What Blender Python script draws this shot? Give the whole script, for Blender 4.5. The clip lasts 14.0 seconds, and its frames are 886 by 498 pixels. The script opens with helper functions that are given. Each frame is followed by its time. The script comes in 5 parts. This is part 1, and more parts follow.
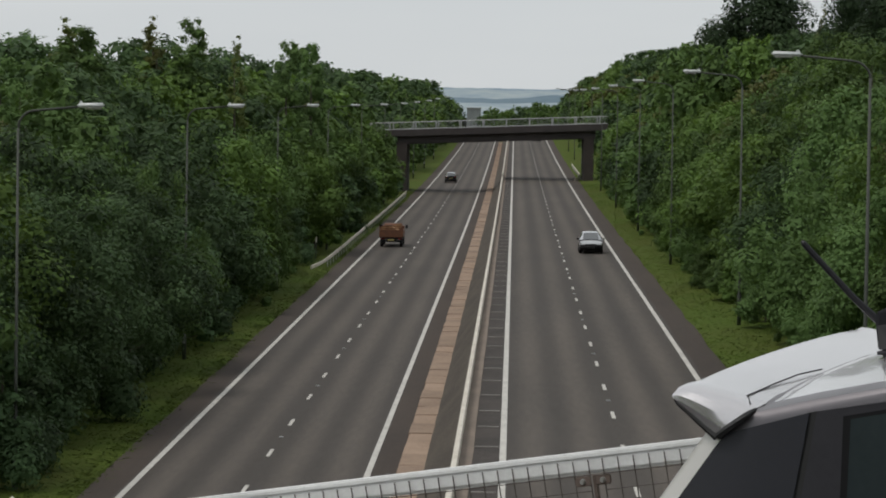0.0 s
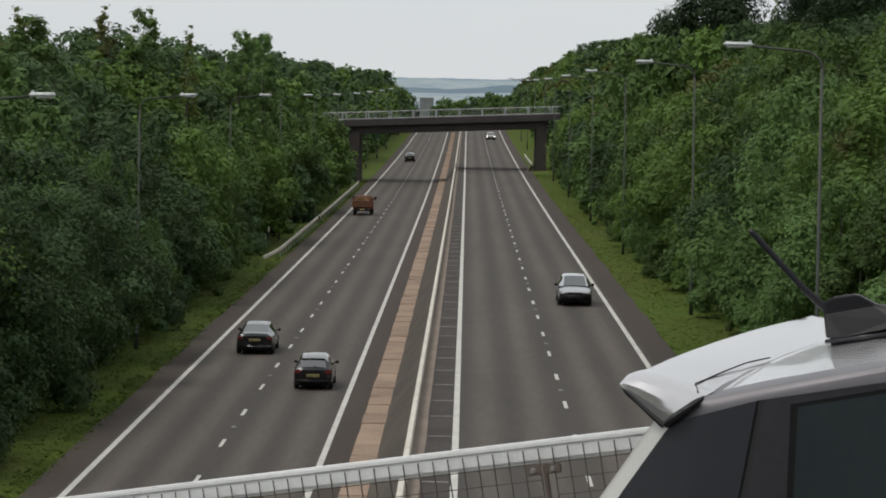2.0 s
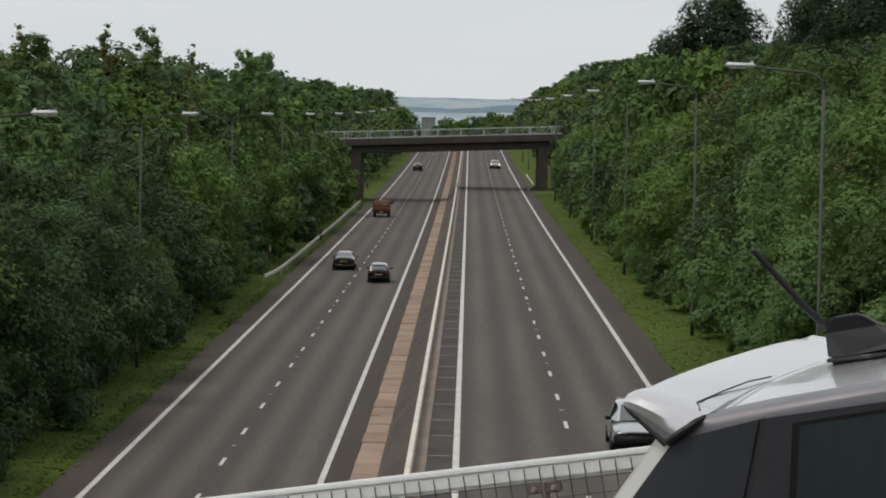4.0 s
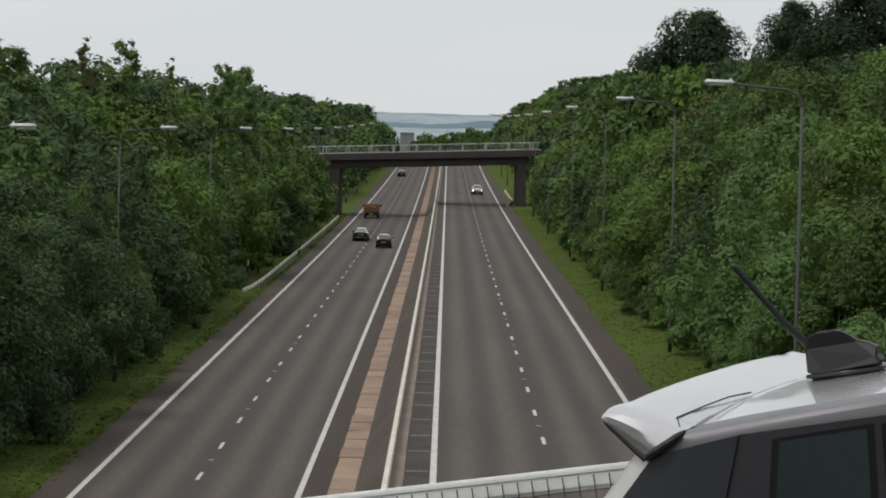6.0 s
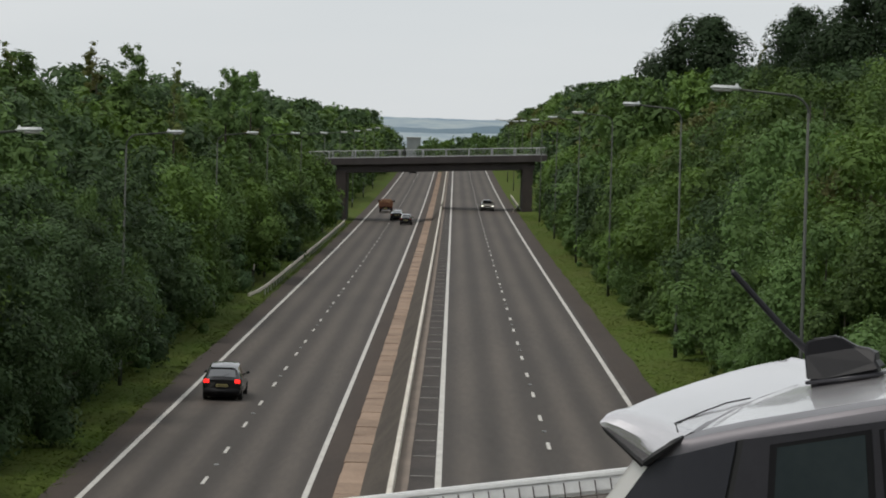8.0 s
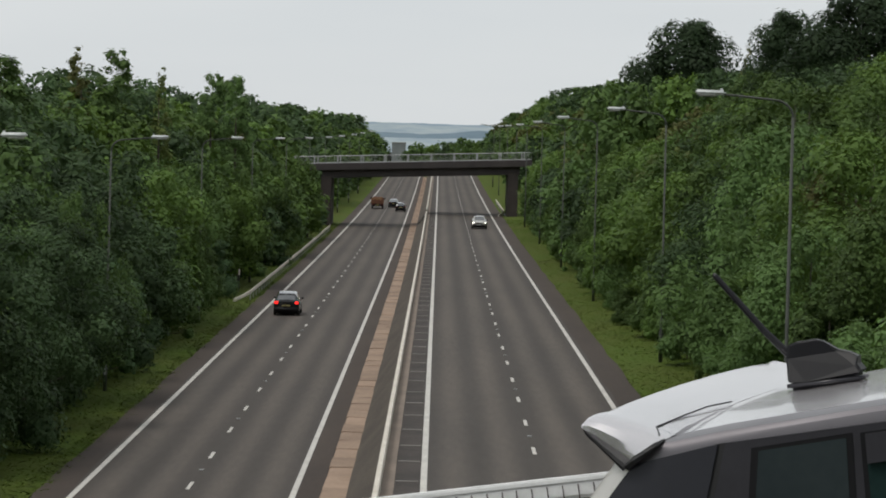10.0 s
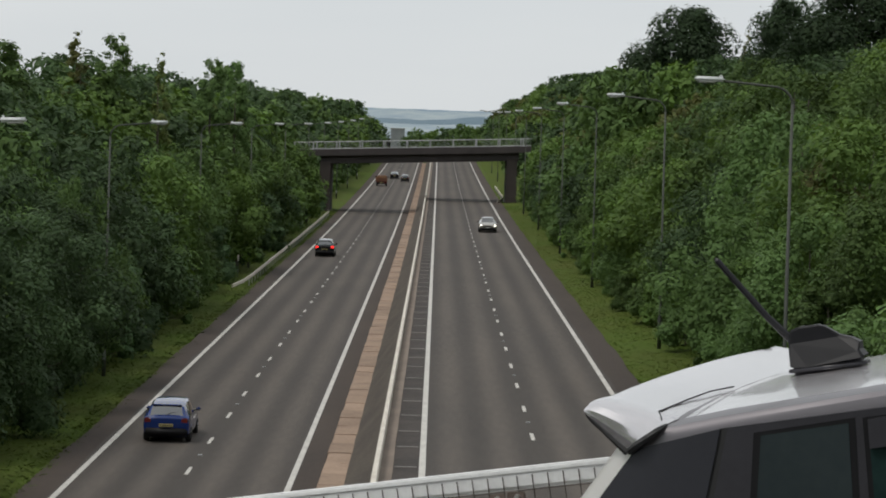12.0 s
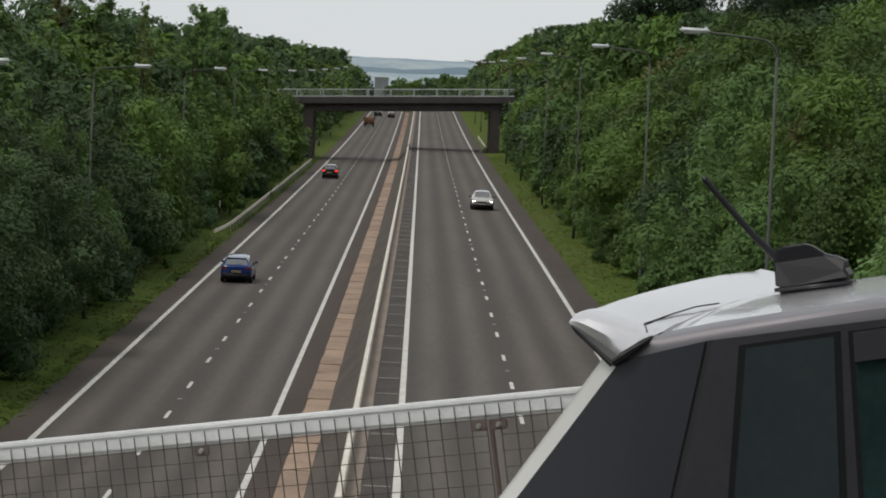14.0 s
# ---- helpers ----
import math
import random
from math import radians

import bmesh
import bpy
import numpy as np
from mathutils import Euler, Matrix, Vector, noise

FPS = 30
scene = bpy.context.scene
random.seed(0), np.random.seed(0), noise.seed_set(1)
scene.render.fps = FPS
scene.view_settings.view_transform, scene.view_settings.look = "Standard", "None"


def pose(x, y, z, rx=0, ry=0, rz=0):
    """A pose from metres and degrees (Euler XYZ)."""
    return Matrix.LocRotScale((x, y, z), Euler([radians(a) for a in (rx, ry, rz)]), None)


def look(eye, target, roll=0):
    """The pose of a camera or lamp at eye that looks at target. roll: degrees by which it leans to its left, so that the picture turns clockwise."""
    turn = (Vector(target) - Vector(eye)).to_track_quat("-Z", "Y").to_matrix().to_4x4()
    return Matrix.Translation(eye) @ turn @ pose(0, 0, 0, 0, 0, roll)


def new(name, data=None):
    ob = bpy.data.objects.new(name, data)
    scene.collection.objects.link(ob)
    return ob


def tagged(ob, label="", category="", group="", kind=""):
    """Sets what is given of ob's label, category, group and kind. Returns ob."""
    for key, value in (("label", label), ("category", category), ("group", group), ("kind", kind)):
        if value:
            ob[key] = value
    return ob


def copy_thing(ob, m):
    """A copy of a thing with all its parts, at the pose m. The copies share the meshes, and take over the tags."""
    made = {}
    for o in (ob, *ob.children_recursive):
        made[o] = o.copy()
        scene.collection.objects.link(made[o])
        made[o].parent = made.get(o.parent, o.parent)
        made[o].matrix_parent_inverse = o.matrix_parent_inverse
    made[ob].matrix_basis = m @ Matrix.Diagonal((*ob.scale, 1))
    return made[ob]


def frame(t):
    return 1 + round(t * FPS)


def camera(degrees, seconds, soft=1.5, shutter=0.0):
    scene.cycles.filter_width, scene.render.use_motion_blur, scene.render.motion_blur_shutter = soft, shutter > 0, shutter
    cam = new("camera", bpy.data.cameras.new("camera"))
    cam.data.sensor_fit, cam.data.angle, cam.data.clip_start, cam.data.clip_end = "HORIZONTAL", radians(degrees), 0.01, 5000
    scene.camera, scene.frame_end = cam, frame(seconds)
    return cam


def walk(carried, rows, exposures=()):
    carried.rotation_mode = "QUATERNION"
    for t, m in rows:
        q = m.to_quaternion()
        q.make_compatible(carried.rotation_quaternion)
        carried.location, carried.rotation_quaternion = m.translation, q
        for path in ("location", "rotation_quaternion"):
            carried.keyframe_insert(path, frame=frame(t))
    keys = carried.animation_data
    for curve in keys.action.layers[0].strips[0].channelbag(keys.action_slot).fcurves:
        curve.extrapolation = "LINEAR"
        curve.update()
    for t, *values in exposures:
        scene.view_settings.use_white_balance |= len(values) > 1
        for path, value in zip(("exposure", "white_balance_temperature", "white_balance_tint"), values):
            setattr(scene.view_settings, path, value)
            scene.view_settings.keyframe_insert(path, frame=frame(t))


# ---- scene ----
cam = camera(2 * math.degrees(math.atan(784 / 4780)), 14.0, soft=1.9)
EYE_Z = 12.15
# seconds, yaw, pitch, roll, x, y, z from the mean eye
ROWS = [
    (0, 1.480, -3.067, 0.791, -0.002, -0.002, 0.010),
    (0.5, 1.312, -3.918, 0.843, -0.013, 0.008, 0.012),
    (1, 1.015, -3.709, 0.799, -0.004, -0.002, 0.009),
    (1.5, 1.241, -3.547, 0.530, -0.004, 0.007, 0.005),
    (2, 0.475, -3.265, 0.855, 0.007, -0.000, 0.007),
    (2.5, 0.322, -2.776, 1.066, 0.007, 0.004, 0.004),
    (3, 0.572, -2.859, 1.124, 0.005, -0.004, 0.004),
    (5.5, 0.184, -2.722, 1.252, 0.004, 0.001, -0.000),
    (6, 0.050, -2.513, 1.399, -0.000, -0.000, -0.000),
    (6.5, -0.020, -2.401, 1.400, -0.000, 0.000, 0.000),
    (7, 0.106, -2.477, 1.397, 0.002, 0.005, -0.002),
    (7.5, 0.249, -2.444, 1.403, 0.008, 0.001, -0.000),
    (8, 0.183, -2.412, 1.551, 0.014, -0.006, 0.001),
    (10.5, -0.148, -2.290, 1.476, 0.022, -0.007, -0.002),
    (11, -0.094, -2.388, 1.482, 0.017, -0.006, -0.003),
    (11.5, -0.137, -2.476, 1.520, 0.015, -0.006, -0.004),
    (12, -0.160, -2.593, 1.636, 0.014, -0.007, -0.005),
    (12.5, -0.229, -2.711, 1.540, 0.014, -0.006, -0.006),
    (13, -0.267, -2.687, 1.618, 0.010, -0.006, -0.005),
    (13.5, -0.429, -3.031, 2.016, 0.008, -0.005, -0.024),
    (14, -0.589, -3.636, 2.529, 0.006, -0.003, -0.086),
]
walk(cam, [(t, pose(x, y, EYE_Z + z, 90 + p, 0, w) @ pose(0, 0, 0, 0, 0, r)) for t, w, p, r, x, y, z in ROWS],
     exposures=((0.0, -0.14), (0.6, -0.1), (1.2, 0.0), (14.0, 0.0)))

# ---- world, sun ----
SUN_EL, SUN_AZ = 63.0, 240.0        # high, a little behind the eye
world = bpy.data.worlds.new("overcast_sky")
scene.world = world
world.use_nodes = True
wn, wl = world.node_tree.nodes, world.node_tree.links
sky = wn.new("ShaderNodeTexSky")
sky.sky_type, sky.sun_disc = "NISHITA", False
sky.sun_elevation, sky.sun_rotation = radians(SUN_EL), radians(SUN_AZ)
grey = wn.new("ShaderNodeHueSaturation")
grey.inputs["Saturation"].default_value = 0.22
wl.new(sky.outputs[0], grey.inputs["Color"])
cloud_co = wn.new("ShaderNodeTexCoord")
cloud_map = wn.new("ShaderNodeMapping")
cloud_map.inputs["Scale"].default_value = (1.5, 1.5, 9.0)
cloud = wn.new("ShaderNodeTexNoise")
cloud.inputs["Scale"].default_value, cloud.inputs["Detail"].default_value = 1.6, 5.0
wl.new(cloud_co.outputs["Generated"], cloud_map.inputs[0])
wl.new(cloud_map.outputs[0], cloud.inputs[0])
cloud_ramp = wn.new("ShaderNodeValToRGB")
cloud_ramp.color_ramp.elements[0].position, cloud_ramp.color_ramp.elements[1].position = 0.3, 0.75
cloud_ramp.color_ramp.elements[0].color = (6.7, 7.1, 7.35, 1)
cloud_ramp.color_ramp.elements[1].color = (7.7, 7.95, 8.05, 1)
wl.new(cloud.outputs[0], cloud_ramp.inputs[0])
cover = wn.new("ShaderNodeMix")
cover.data_type = "RGBA"
cover.inputs[0].default_value = 0.85
wl.new(grey.outputs[0], cover.inputs[6])
wl.new(cloud_ramp.outputs[0], cover.inputs[7])
wn["Background"].inputs[1].default_value = 0.1
wl.new(cover.outputs[2], wn["Background"].inputs[0])

sun = new("sun", bpy.data.lights.new("sun", "SUN"))
sun.data.energy, sun.data.angle, sun.data.color = 1.5, radians(20), (1.0, 0.96, 0.9)
sun_from = Vector((math.sin(radians(SUN_AZ)) * math.cos(radians(SUN_EL)), math.cos(radians(SUN_AZ)) * math.cos(radians(SUN_EL)), math.sin(radians(SUN_EL))))
sun.matrix_world = look(sun_from * 300, (0, 0, 0))


# ---- materials ----
def mat(name, a, b=None, scale=4.0, rough=0.8, metal=0.0, bump=0.0, bump_scale=60.0, fine=0.25, vary=0.0, island=0.0, coat=0.0, world_space=True, stretch=(1, 1, 1), spec=0.5, coat_ior=1.7):
    """Two colours mixed by a broad and a fine noise; vary and island shift brightness per object and per loose piece."""
    m = bpy.data.materials.new(name)
    m.use_nodes = True
    n, l = m.node_tree.nodes, m.node_tree.links
    p = n["Principled BSDF"]
    p.inputs["Roughness"].default_value, p.inputs["Metallic"].default_value = rough, metal
    p.inputs["Coat Weight"].default_value = coat
    p.inputs["Coat Roughness"].default_value = 0.04
    p.inputs["Coat IOR"].default_value = coat_ior
    p.inputs["Specular IOR Level"].default_value = spec
    b = b or tuple(c * 0.7 for c in a)
    if world_space:
        co = n.new("ShaderNodeNewGeometry").outputs["Position"]
    else:
        co = n.new("ShaderNodeTexCoord").outputs["Object"]
    mp = n.new("ShaderNodeMapping")
    mp.inputs["Scale"].default_value = stretch
    l.new(co, mp.inputs[0])
    big = n.new("ShaderNodeTexNoise")
    big.inputs["Scale"].default_value, big.inputs["Detail"].default_value = scale, 4
    small = n.new("ShaderNodeTexNoise")
    small.inputs["Scale"].default_value, small.inputs["Detail"].default_value = scale * 14, 2
    for t in (big, small):
        l.new(mp.outputs[0], t.inputs["Vector"])
    add = n.new("ShaderNodeMix")
    add.inputs[0].default_value = fine
    l.new(big.outputs[0], add.inputs[2]), l.new(small.outputs[0], add.inputs[3])
    ramp = n.new("ShaderNodeValToRGB")
    ramp.color_ramp.elements[0].position, ramp.color_ramp.elements[1].position = 0.35, 0.65
    ramp.color_ramp.elements[0].color, ramp.color_ramp.elements[1].color = (*b, 1), (*a, 1)
    l.new(add.outputs[0], ramp.inputs[0])
    out = ramp.outputs[0]
    for amount, node, socket in ((vary, "ShaderNodeObjectInfo", "Random"), (island, "ShaderNodeNewGeometry", "Random Per Island")):
        if amount:
            src = n.new(node)
            rng = n.new("ShaderNodeMapRange")
            rng.inputs[3].default_value, rng.inputs[4].default_value = 1 - amount, 1 + amount
            l.new(src.outputs[socket], rng.inputs[0])
            hsv = n.new("ShaderNodeHueSaturation")
            l.new(rng.outputs[0], hsv.inputs["Value"]), l.new(out, hsv.inputs["Color"])
            out = hsv.outputs[0]
    l.new(out, p.inputs["Base Color"])
    if bump:
        bt = n.new("ShaderNodeTexNoise")
        bt.inputs["Scale"].default_value, bt.inputs["Detail"].default_value = bump_scale, 3
        l.new(mp.outputs[0], bt.inputs["Vector"])
        bn = n.new("ShaderNodeBump")
        bn.inputs["Strength"].default_value, bn.inputs["Distance"].default_value = bump, 0.02
        l.new(bt.outputs[0], bn.inputs["Height"]), l.new(bn.outputs[0], p.inputs["Normal"])
    return m


def glow(name, colour, strength):
    m = mat(name, colour, rough=0.2)
    p = m.node_tree.nodes["Principled BSDF"]
    p.inputs["Emission Color"].default_value, p.inputs["Emission Strength"].default_value = (*colour, 1), strength
    return m


def leaf_mat(name, a, b, c):
    """Leaves: a to b from leaf to leaf, c mixed in from tree to tree; a little light passes through."""
    m = bpy.data.materials.new(name)
    m.use_nodes = True
    n, l = m.node_tree.nodes, m.node_tree.links
    p = n["Principled BSDF"]
    p.inputs["Roughness"].default_value = 0.6
    p.inputs["Specular IOR Level"].default_value = 0.14
    geo, info = n.new("ShaderNodeNewGeometry"), n.new("ShaderNodeObjectInfo")
    ramp = n.new("ShaderNodeValToRGB")
    ramp.color_ramp.elements[0].color, ramp.color_ramp.elements[1].color = (*a, 1), (*b, 1)
    l.new(geo.outputs["Random Per Island"], ramp.inputs[0])
    mix = n.new("ShaderNodeMix")
    mix.data_type = "RGBA"
    mix.inputs[7].default_value = (*c, 1)
    rng = n.new("ShaderNodeMapRange")
    rng.inputs[3].default_value, rng.inputs[4].default_value = 0.0, 0.75
    l.new(info.outputs["Random"], rng.inputs[0]), l.new(rng.outputs[0], mix.inputs[0])
    l.new(ramp.outputs[0], mix.inputs[6])
    patch = n.new("ShaderNodeTexNoise")
    patch.inputs["Scale"].default_value = 0.35
    l.new(geo.outputs["Position"], patch.inputs["Vector"])
    val = n.new("ShaderNodeMapRange")
    val.inputs[1].default_value, val.inputs[2].default_value = 0.3, 0.7
    val.inputs[3].default_value, val.inputs[4].default_value = 0.7, 1.3
    hsv = n.new("ShaderNodeHueSaturation")
    l.new(patch.outputs[0], val.inputs[0]), l.new(val.outputs[0], hsv.inputs["Value"])
    l.new(mix.outputs[2], hsv.inputs["Color"])
    tree = n.new("ShaderNodeHueSaturation")      # some trees paler, some deeper
    tree.inputs["Saturation"].default_value = 0.98
    shade = n.new("ShaderNodeMapRange")
    shade.inputs[3].default_value, shade.inputs[4].default_value = 0.68, 1.22
    l.new(info.outputs["Random"], shade.inputs[0]), l.new(shade.outputs[0], tree.inputs["Value"])
    l.new(hsv.outputs[0], tree.inputs["Color"])
    l.new(tree.outputs[0], p.inputs["Base Color"])
    tr = n.new("ShaderNodeBsdfTranslucent")
    sap = n.new("ShaderNodeHueSaturation")
    sap.inputs["Hue"].default_value, sap.inputs["Saturation"].default_value, sap.inputs["Value"].default_value = 0.485, 1.15, 1.25
    l.new(tree.outputs[0], sap.inputs["Color"]), l.new(sap.outputs[0], tr.inputs[0])
    ms = n.new("ShaderNodeMixShader")
    ms.inputs[0].default_value = 0.25
    l.new(p.outputs[0], ms.inputs[1]), l.new(tr.outputs[0], ms.inputs[2])
    l.new(ms.outputs[0], n["Material Output"].inputs[0])
    return m


def asphalt_mat(name, tracks):
    """Worn asphalt: paler in the wheel paths, whose middles lie at the given x."""
    m = mat(name, (0.0735, 0.0605, 0.0505), (0.051, 0.0425, 0.036), scale=0.35, rough=0.85, bump=0.5, bump_scale=90, fine=0.4, stretch=(1, 0.12, 1))
    n, l = m.node_tree.nodes, m.node_tree.links
    p = n["Principled BSDF"]
    old = p.inputs["Base Color"].links[0].from_socket
    sep = n.new("ShaderNodeSeparateXYZ")
    l.new(n.new("ShaderNodeNewGeometry").outputs["Position"], sep.inputs[0])
    total = None
    for x in tracks:
        d = n.new("ShaderNodeMath"); d.operation = "SUBTRACT"; d.inputs[1].default_value = x
        l.new(sep.outputs[0], d.inputs[0])
        a = n.new("ShaderNodeMath"); a.operation = "ABSOLUTE"; l.new(d.outputs[0], a.inputs[0])
        r = n.new("ShaderNodeMapRange"); r.interpolation_type = "SMOOTHSTEP"
        r.inputs[1].default_value, r.inputs[2].default_value, r.inputs[3].default_value, r.inputs[4].default_value = 0.05, 0.75, 1, 0
        l.new(a.outputs[0], r.inputs[0])
        if total is None:
            total = r.outputs[0]
        else:
            s = n.new("ShaderNodeMath"); s.operation = "MAXIMUM"
            l.new(total, s.inputs[0]), l.new(r.outputs[0], s.inputs[1])
            total = s.outputs[0]
    rng = n.new("ShaderNodeMapRange")
    rng.inputs[3].default_value, rng.inputs[4].default_value = 0.82, 1.4
    l.new(total, rng.inputs[0])
    hsv = n.new("ShaderNodeHueSaturation")
    l.new(rng.outputs[0], hsv.inputs["Value"]), l.new(old, hsv.inputs["Color"]), l.new(hsv.outputs[0], p.inputs["Base Color"])
    return m


M = dict(
    road_l=asphalt_mat("asphalt_west", (-11.0, -9.35, -7.25, -5.6)),
    road_r=asphalt_mat("asphalt_east", (0.75, 2.4, 4.5, 6.1)),
    deck=mat("deck_asphalt", (0.07, 0.068, 0.066), scale=0.5, bump=0.4, rough=0.9),
    paint=mat("road_paint", (0.62, 0.60, 0.55), (0.42, 0.40, 0.37), scale=1.2, rough=0.7, fine=0.5),
    dirt=mat("verge_dirt", (0.060, 0.044, 0.034), (0.042, 0.031, 0.025), scale=0.3, rough=0.95, bump=0.15, bump_scale=40, stretch=(1, 0.25, 1)),
    drab=mat("drab_concrete", (0.25, 0.2, 0.16), (0.17, 0.135, 0.11), scale=0.5, rough=0.9, bump=0.2, bump_scale=25, fine=0.4),
    gravel=mat("median_gravel", (0.098, 0.081, 0.064), (0.05, 0.041, 0.033), scale=0.8, rough=0.95, bump=0.25, bump_scale=40, fine=0.4, stretch=(1, 0.3, 1)),
    slab=mat("stained_concrete", (0.06, 0.048, 0.041), (0.026, 0.021, 0.018), scale=0.45, rough=0.9, bump=0.4, bump_scale=20, fine=0.4),
    tan=mat("tan_concrete", (0.35, 0.25, 0.18), (0.23, 0.16, 0.115), scale=0.5, rough=0.9, bump=0.4, bump_scale=25, fine=0.45, vary=0.16),
    cream=mat("weathered_white", (0.68, 0.64, 0.56), (0.50, 0.45, 0.38), scale=0.8, rough=0.7, fine=0.5),
    concrete=mat("grey_concrete", (0.30, 0.28, 0.26), (0.2, 0.19, 0.175), scale=0.5, rough=0.9, bump=0.3, fine=0.4),
    girder=mat("brown_girder", (0.052, 0.042, 0.04), (0.034, 0.028, 0.027), scale=0.6, rough=0.7),
    pier=mat("dark_pier", (0.06, 0.048, 0.043), (0.038, 0.031, 0.028), scale=0.5, rough=0.9),
    galv=mat("galvanised_steel", (0.42, 0.43, 0.42), (0.30, 0.31, 0.31), scale=3, rough=0.5, metal=0.4),
    pole=mat("lamp_pole_steel", (0.062, 0.068, 0.056), (0.04, 0.045, 0.036), scale=1.5, rough=0.6, metal=0.3),
    lamp=mat("lamp_shell", (0.66, 0.68, 0.68), (0.5, 0.52, 0.52), scale=4, rough=0.5, world_space=False),
    lens=mat("lamp_bowl", (0.5, 0.5, 0.47), rough=0.2, world_space=False),
    white=mat("white_rail_paint", (0.85, 0.85, 0.84), (0.72, 0.72, 0.71), scale=3, rough=0.45, fine=0.4, bump=0.1),
    wire=mat("rusty_wire", (0.1, 0.085, 0.072), (0.055, 0.045, 0.04), scale=8, rough=0.8),
    bolt=mat("bolt_zinc", (0.7, 0.7, 0.68), rough=0.3, metal=0.8),
    bracket=mat("bracket_brown", (0.16, 0.12, 0.1), rough=0.7, world_space=False),
    grass=mat("verge_grass", (0.064, 0.104, 0.015), (0.080, 0.096, 0.022), scale=0.22, rough=0.95, bump=0.6, bump_scale=14, fine=0.35, stretch=(1, 0.5, 1), spec=0.1),
    blade=mat("grass_blades", (0.070, 0.114, 0.016), (0.087, 0.106, 0.023), scale=0.22, rough=0.8, island=0.12, stretch=(1, 0.5, 1), spec=0.1),
    bark=mat("bark", (0.075, 0.06, 0.048), (0.04, 0.032, 0.026), scale=3, rough=0.95, world_space=False, stretch=(1, 1, 0.2)),
    # distance haze is mixed into the next three colours as blue-grey
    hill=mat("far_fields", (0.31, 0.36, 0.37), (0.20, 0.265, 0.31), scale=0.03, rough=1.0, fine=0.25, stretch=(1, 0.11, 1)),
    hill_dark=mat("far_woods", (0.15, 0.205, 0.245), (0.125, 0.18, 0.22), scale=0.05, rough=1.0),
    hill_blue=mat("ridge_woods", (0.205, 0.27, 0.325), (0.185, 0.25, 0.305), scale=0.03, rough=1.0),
    tower=mat("tower_cladding", (0.24, 0.255, 0.265), (0.19, 0.205, 0.215), scale=0.3, rough=0.8),
    tyre=mat("tyre_rubber", (0.018, 0.018, 0.018), rough=0.8, world_space=False),
    rim=mat("alloy_rim", (0.45, 0.45, 0.46), rough=0.35, metal=0.9, world_space=False),
    glass=mat("tinted_glass", (0.012, 0.015, 0.016), (0.01, 0.012, 0.013), rough=0.06, coat=1.0, world_space=False, spec=0.8, coat_ior=2.3),
    rubber=mat("window_rubber", (0.009, 0.009, 0.01), rough=0.7, spec=0.2, world_space=False),
    privacy=mat("privacy_glass", (0.038, 0.039, 0.046), (0.034, 0.035, 0.041), rough=0.25, spec=0.2, world_space=False),
    gloss=mat("gloss_black", (0.043, 0.042, 0.048), rough=0.3, spec=0.3, world_space=False),
    pane=mat("tinted_pane", (0.036, 0.046, 0.048), (0.026, 0.034, 0.037), scale=3, rough=0.12, spec=0.25, world_space=False),
    pane2=mat("green_pane", (0.022, 0.045, 0.042), (0.012, 0.024, 0.024), scale=4, rough=0.1, spec=0.3, world_space=False),
    fin=mat("matt_black", (0.012, 0.012, 0.014), rough=0.4, spec=0.2, world_space=False),
    trim=mat("black_plastic", (0.014, 0.014, 0.015), rough=0.55, spec=0.15, world_space=False),
    tail=mat("tail_lamp", (0.13, 0.01, 0.01), rough=0.15, coat=0.5, world_space=False),
    head=mat("headlamp_glass", (0.6, 0.62, 0.63), rough=0.1, coat=0.6, world_space=False),
    plate_y=mat("plate_yellow", (0.44, 0.38, 0.15), rough=0.5, world_space=False),
    plate_w=mat("plate_white", (0.7, 0.7, 0.66), rough=0.5, world_space=False),
    ink=mat("plate_ink", (0.02, 0.02, 0.02), rough=0.6, world_space=False),
    brake_on=glow("brake_lamp_lit", (1.0, 0.025, 0.02), 1.5),
    head_on=glow("headlamp_lit", (1.0, 0.95, 0.85), 4.0),
    amber_on=glow("indicator_lit", (1.0, 0.42, 0.04), 3.0),
    orange=mat("tipper_orange", (0.17, 0.065, 0.028), (0.1, 0.04, 0.02), scale=1.5, rough=0.6, world_space=False),
    load=mat("load_timber", (0.34, 0.2, 0.1), (0.2, 0.11, 0.055), scale=2, rough=0.9, world_space=False),
)


def paint(name, c, metal=0.0):
    return mat(name, c, tuple(k * 0.92 for k in c), scale=1.0, rough=0.2, metal=metal, coat=0.9, spec=0.2, coat_ior=1.5, world_space=False)


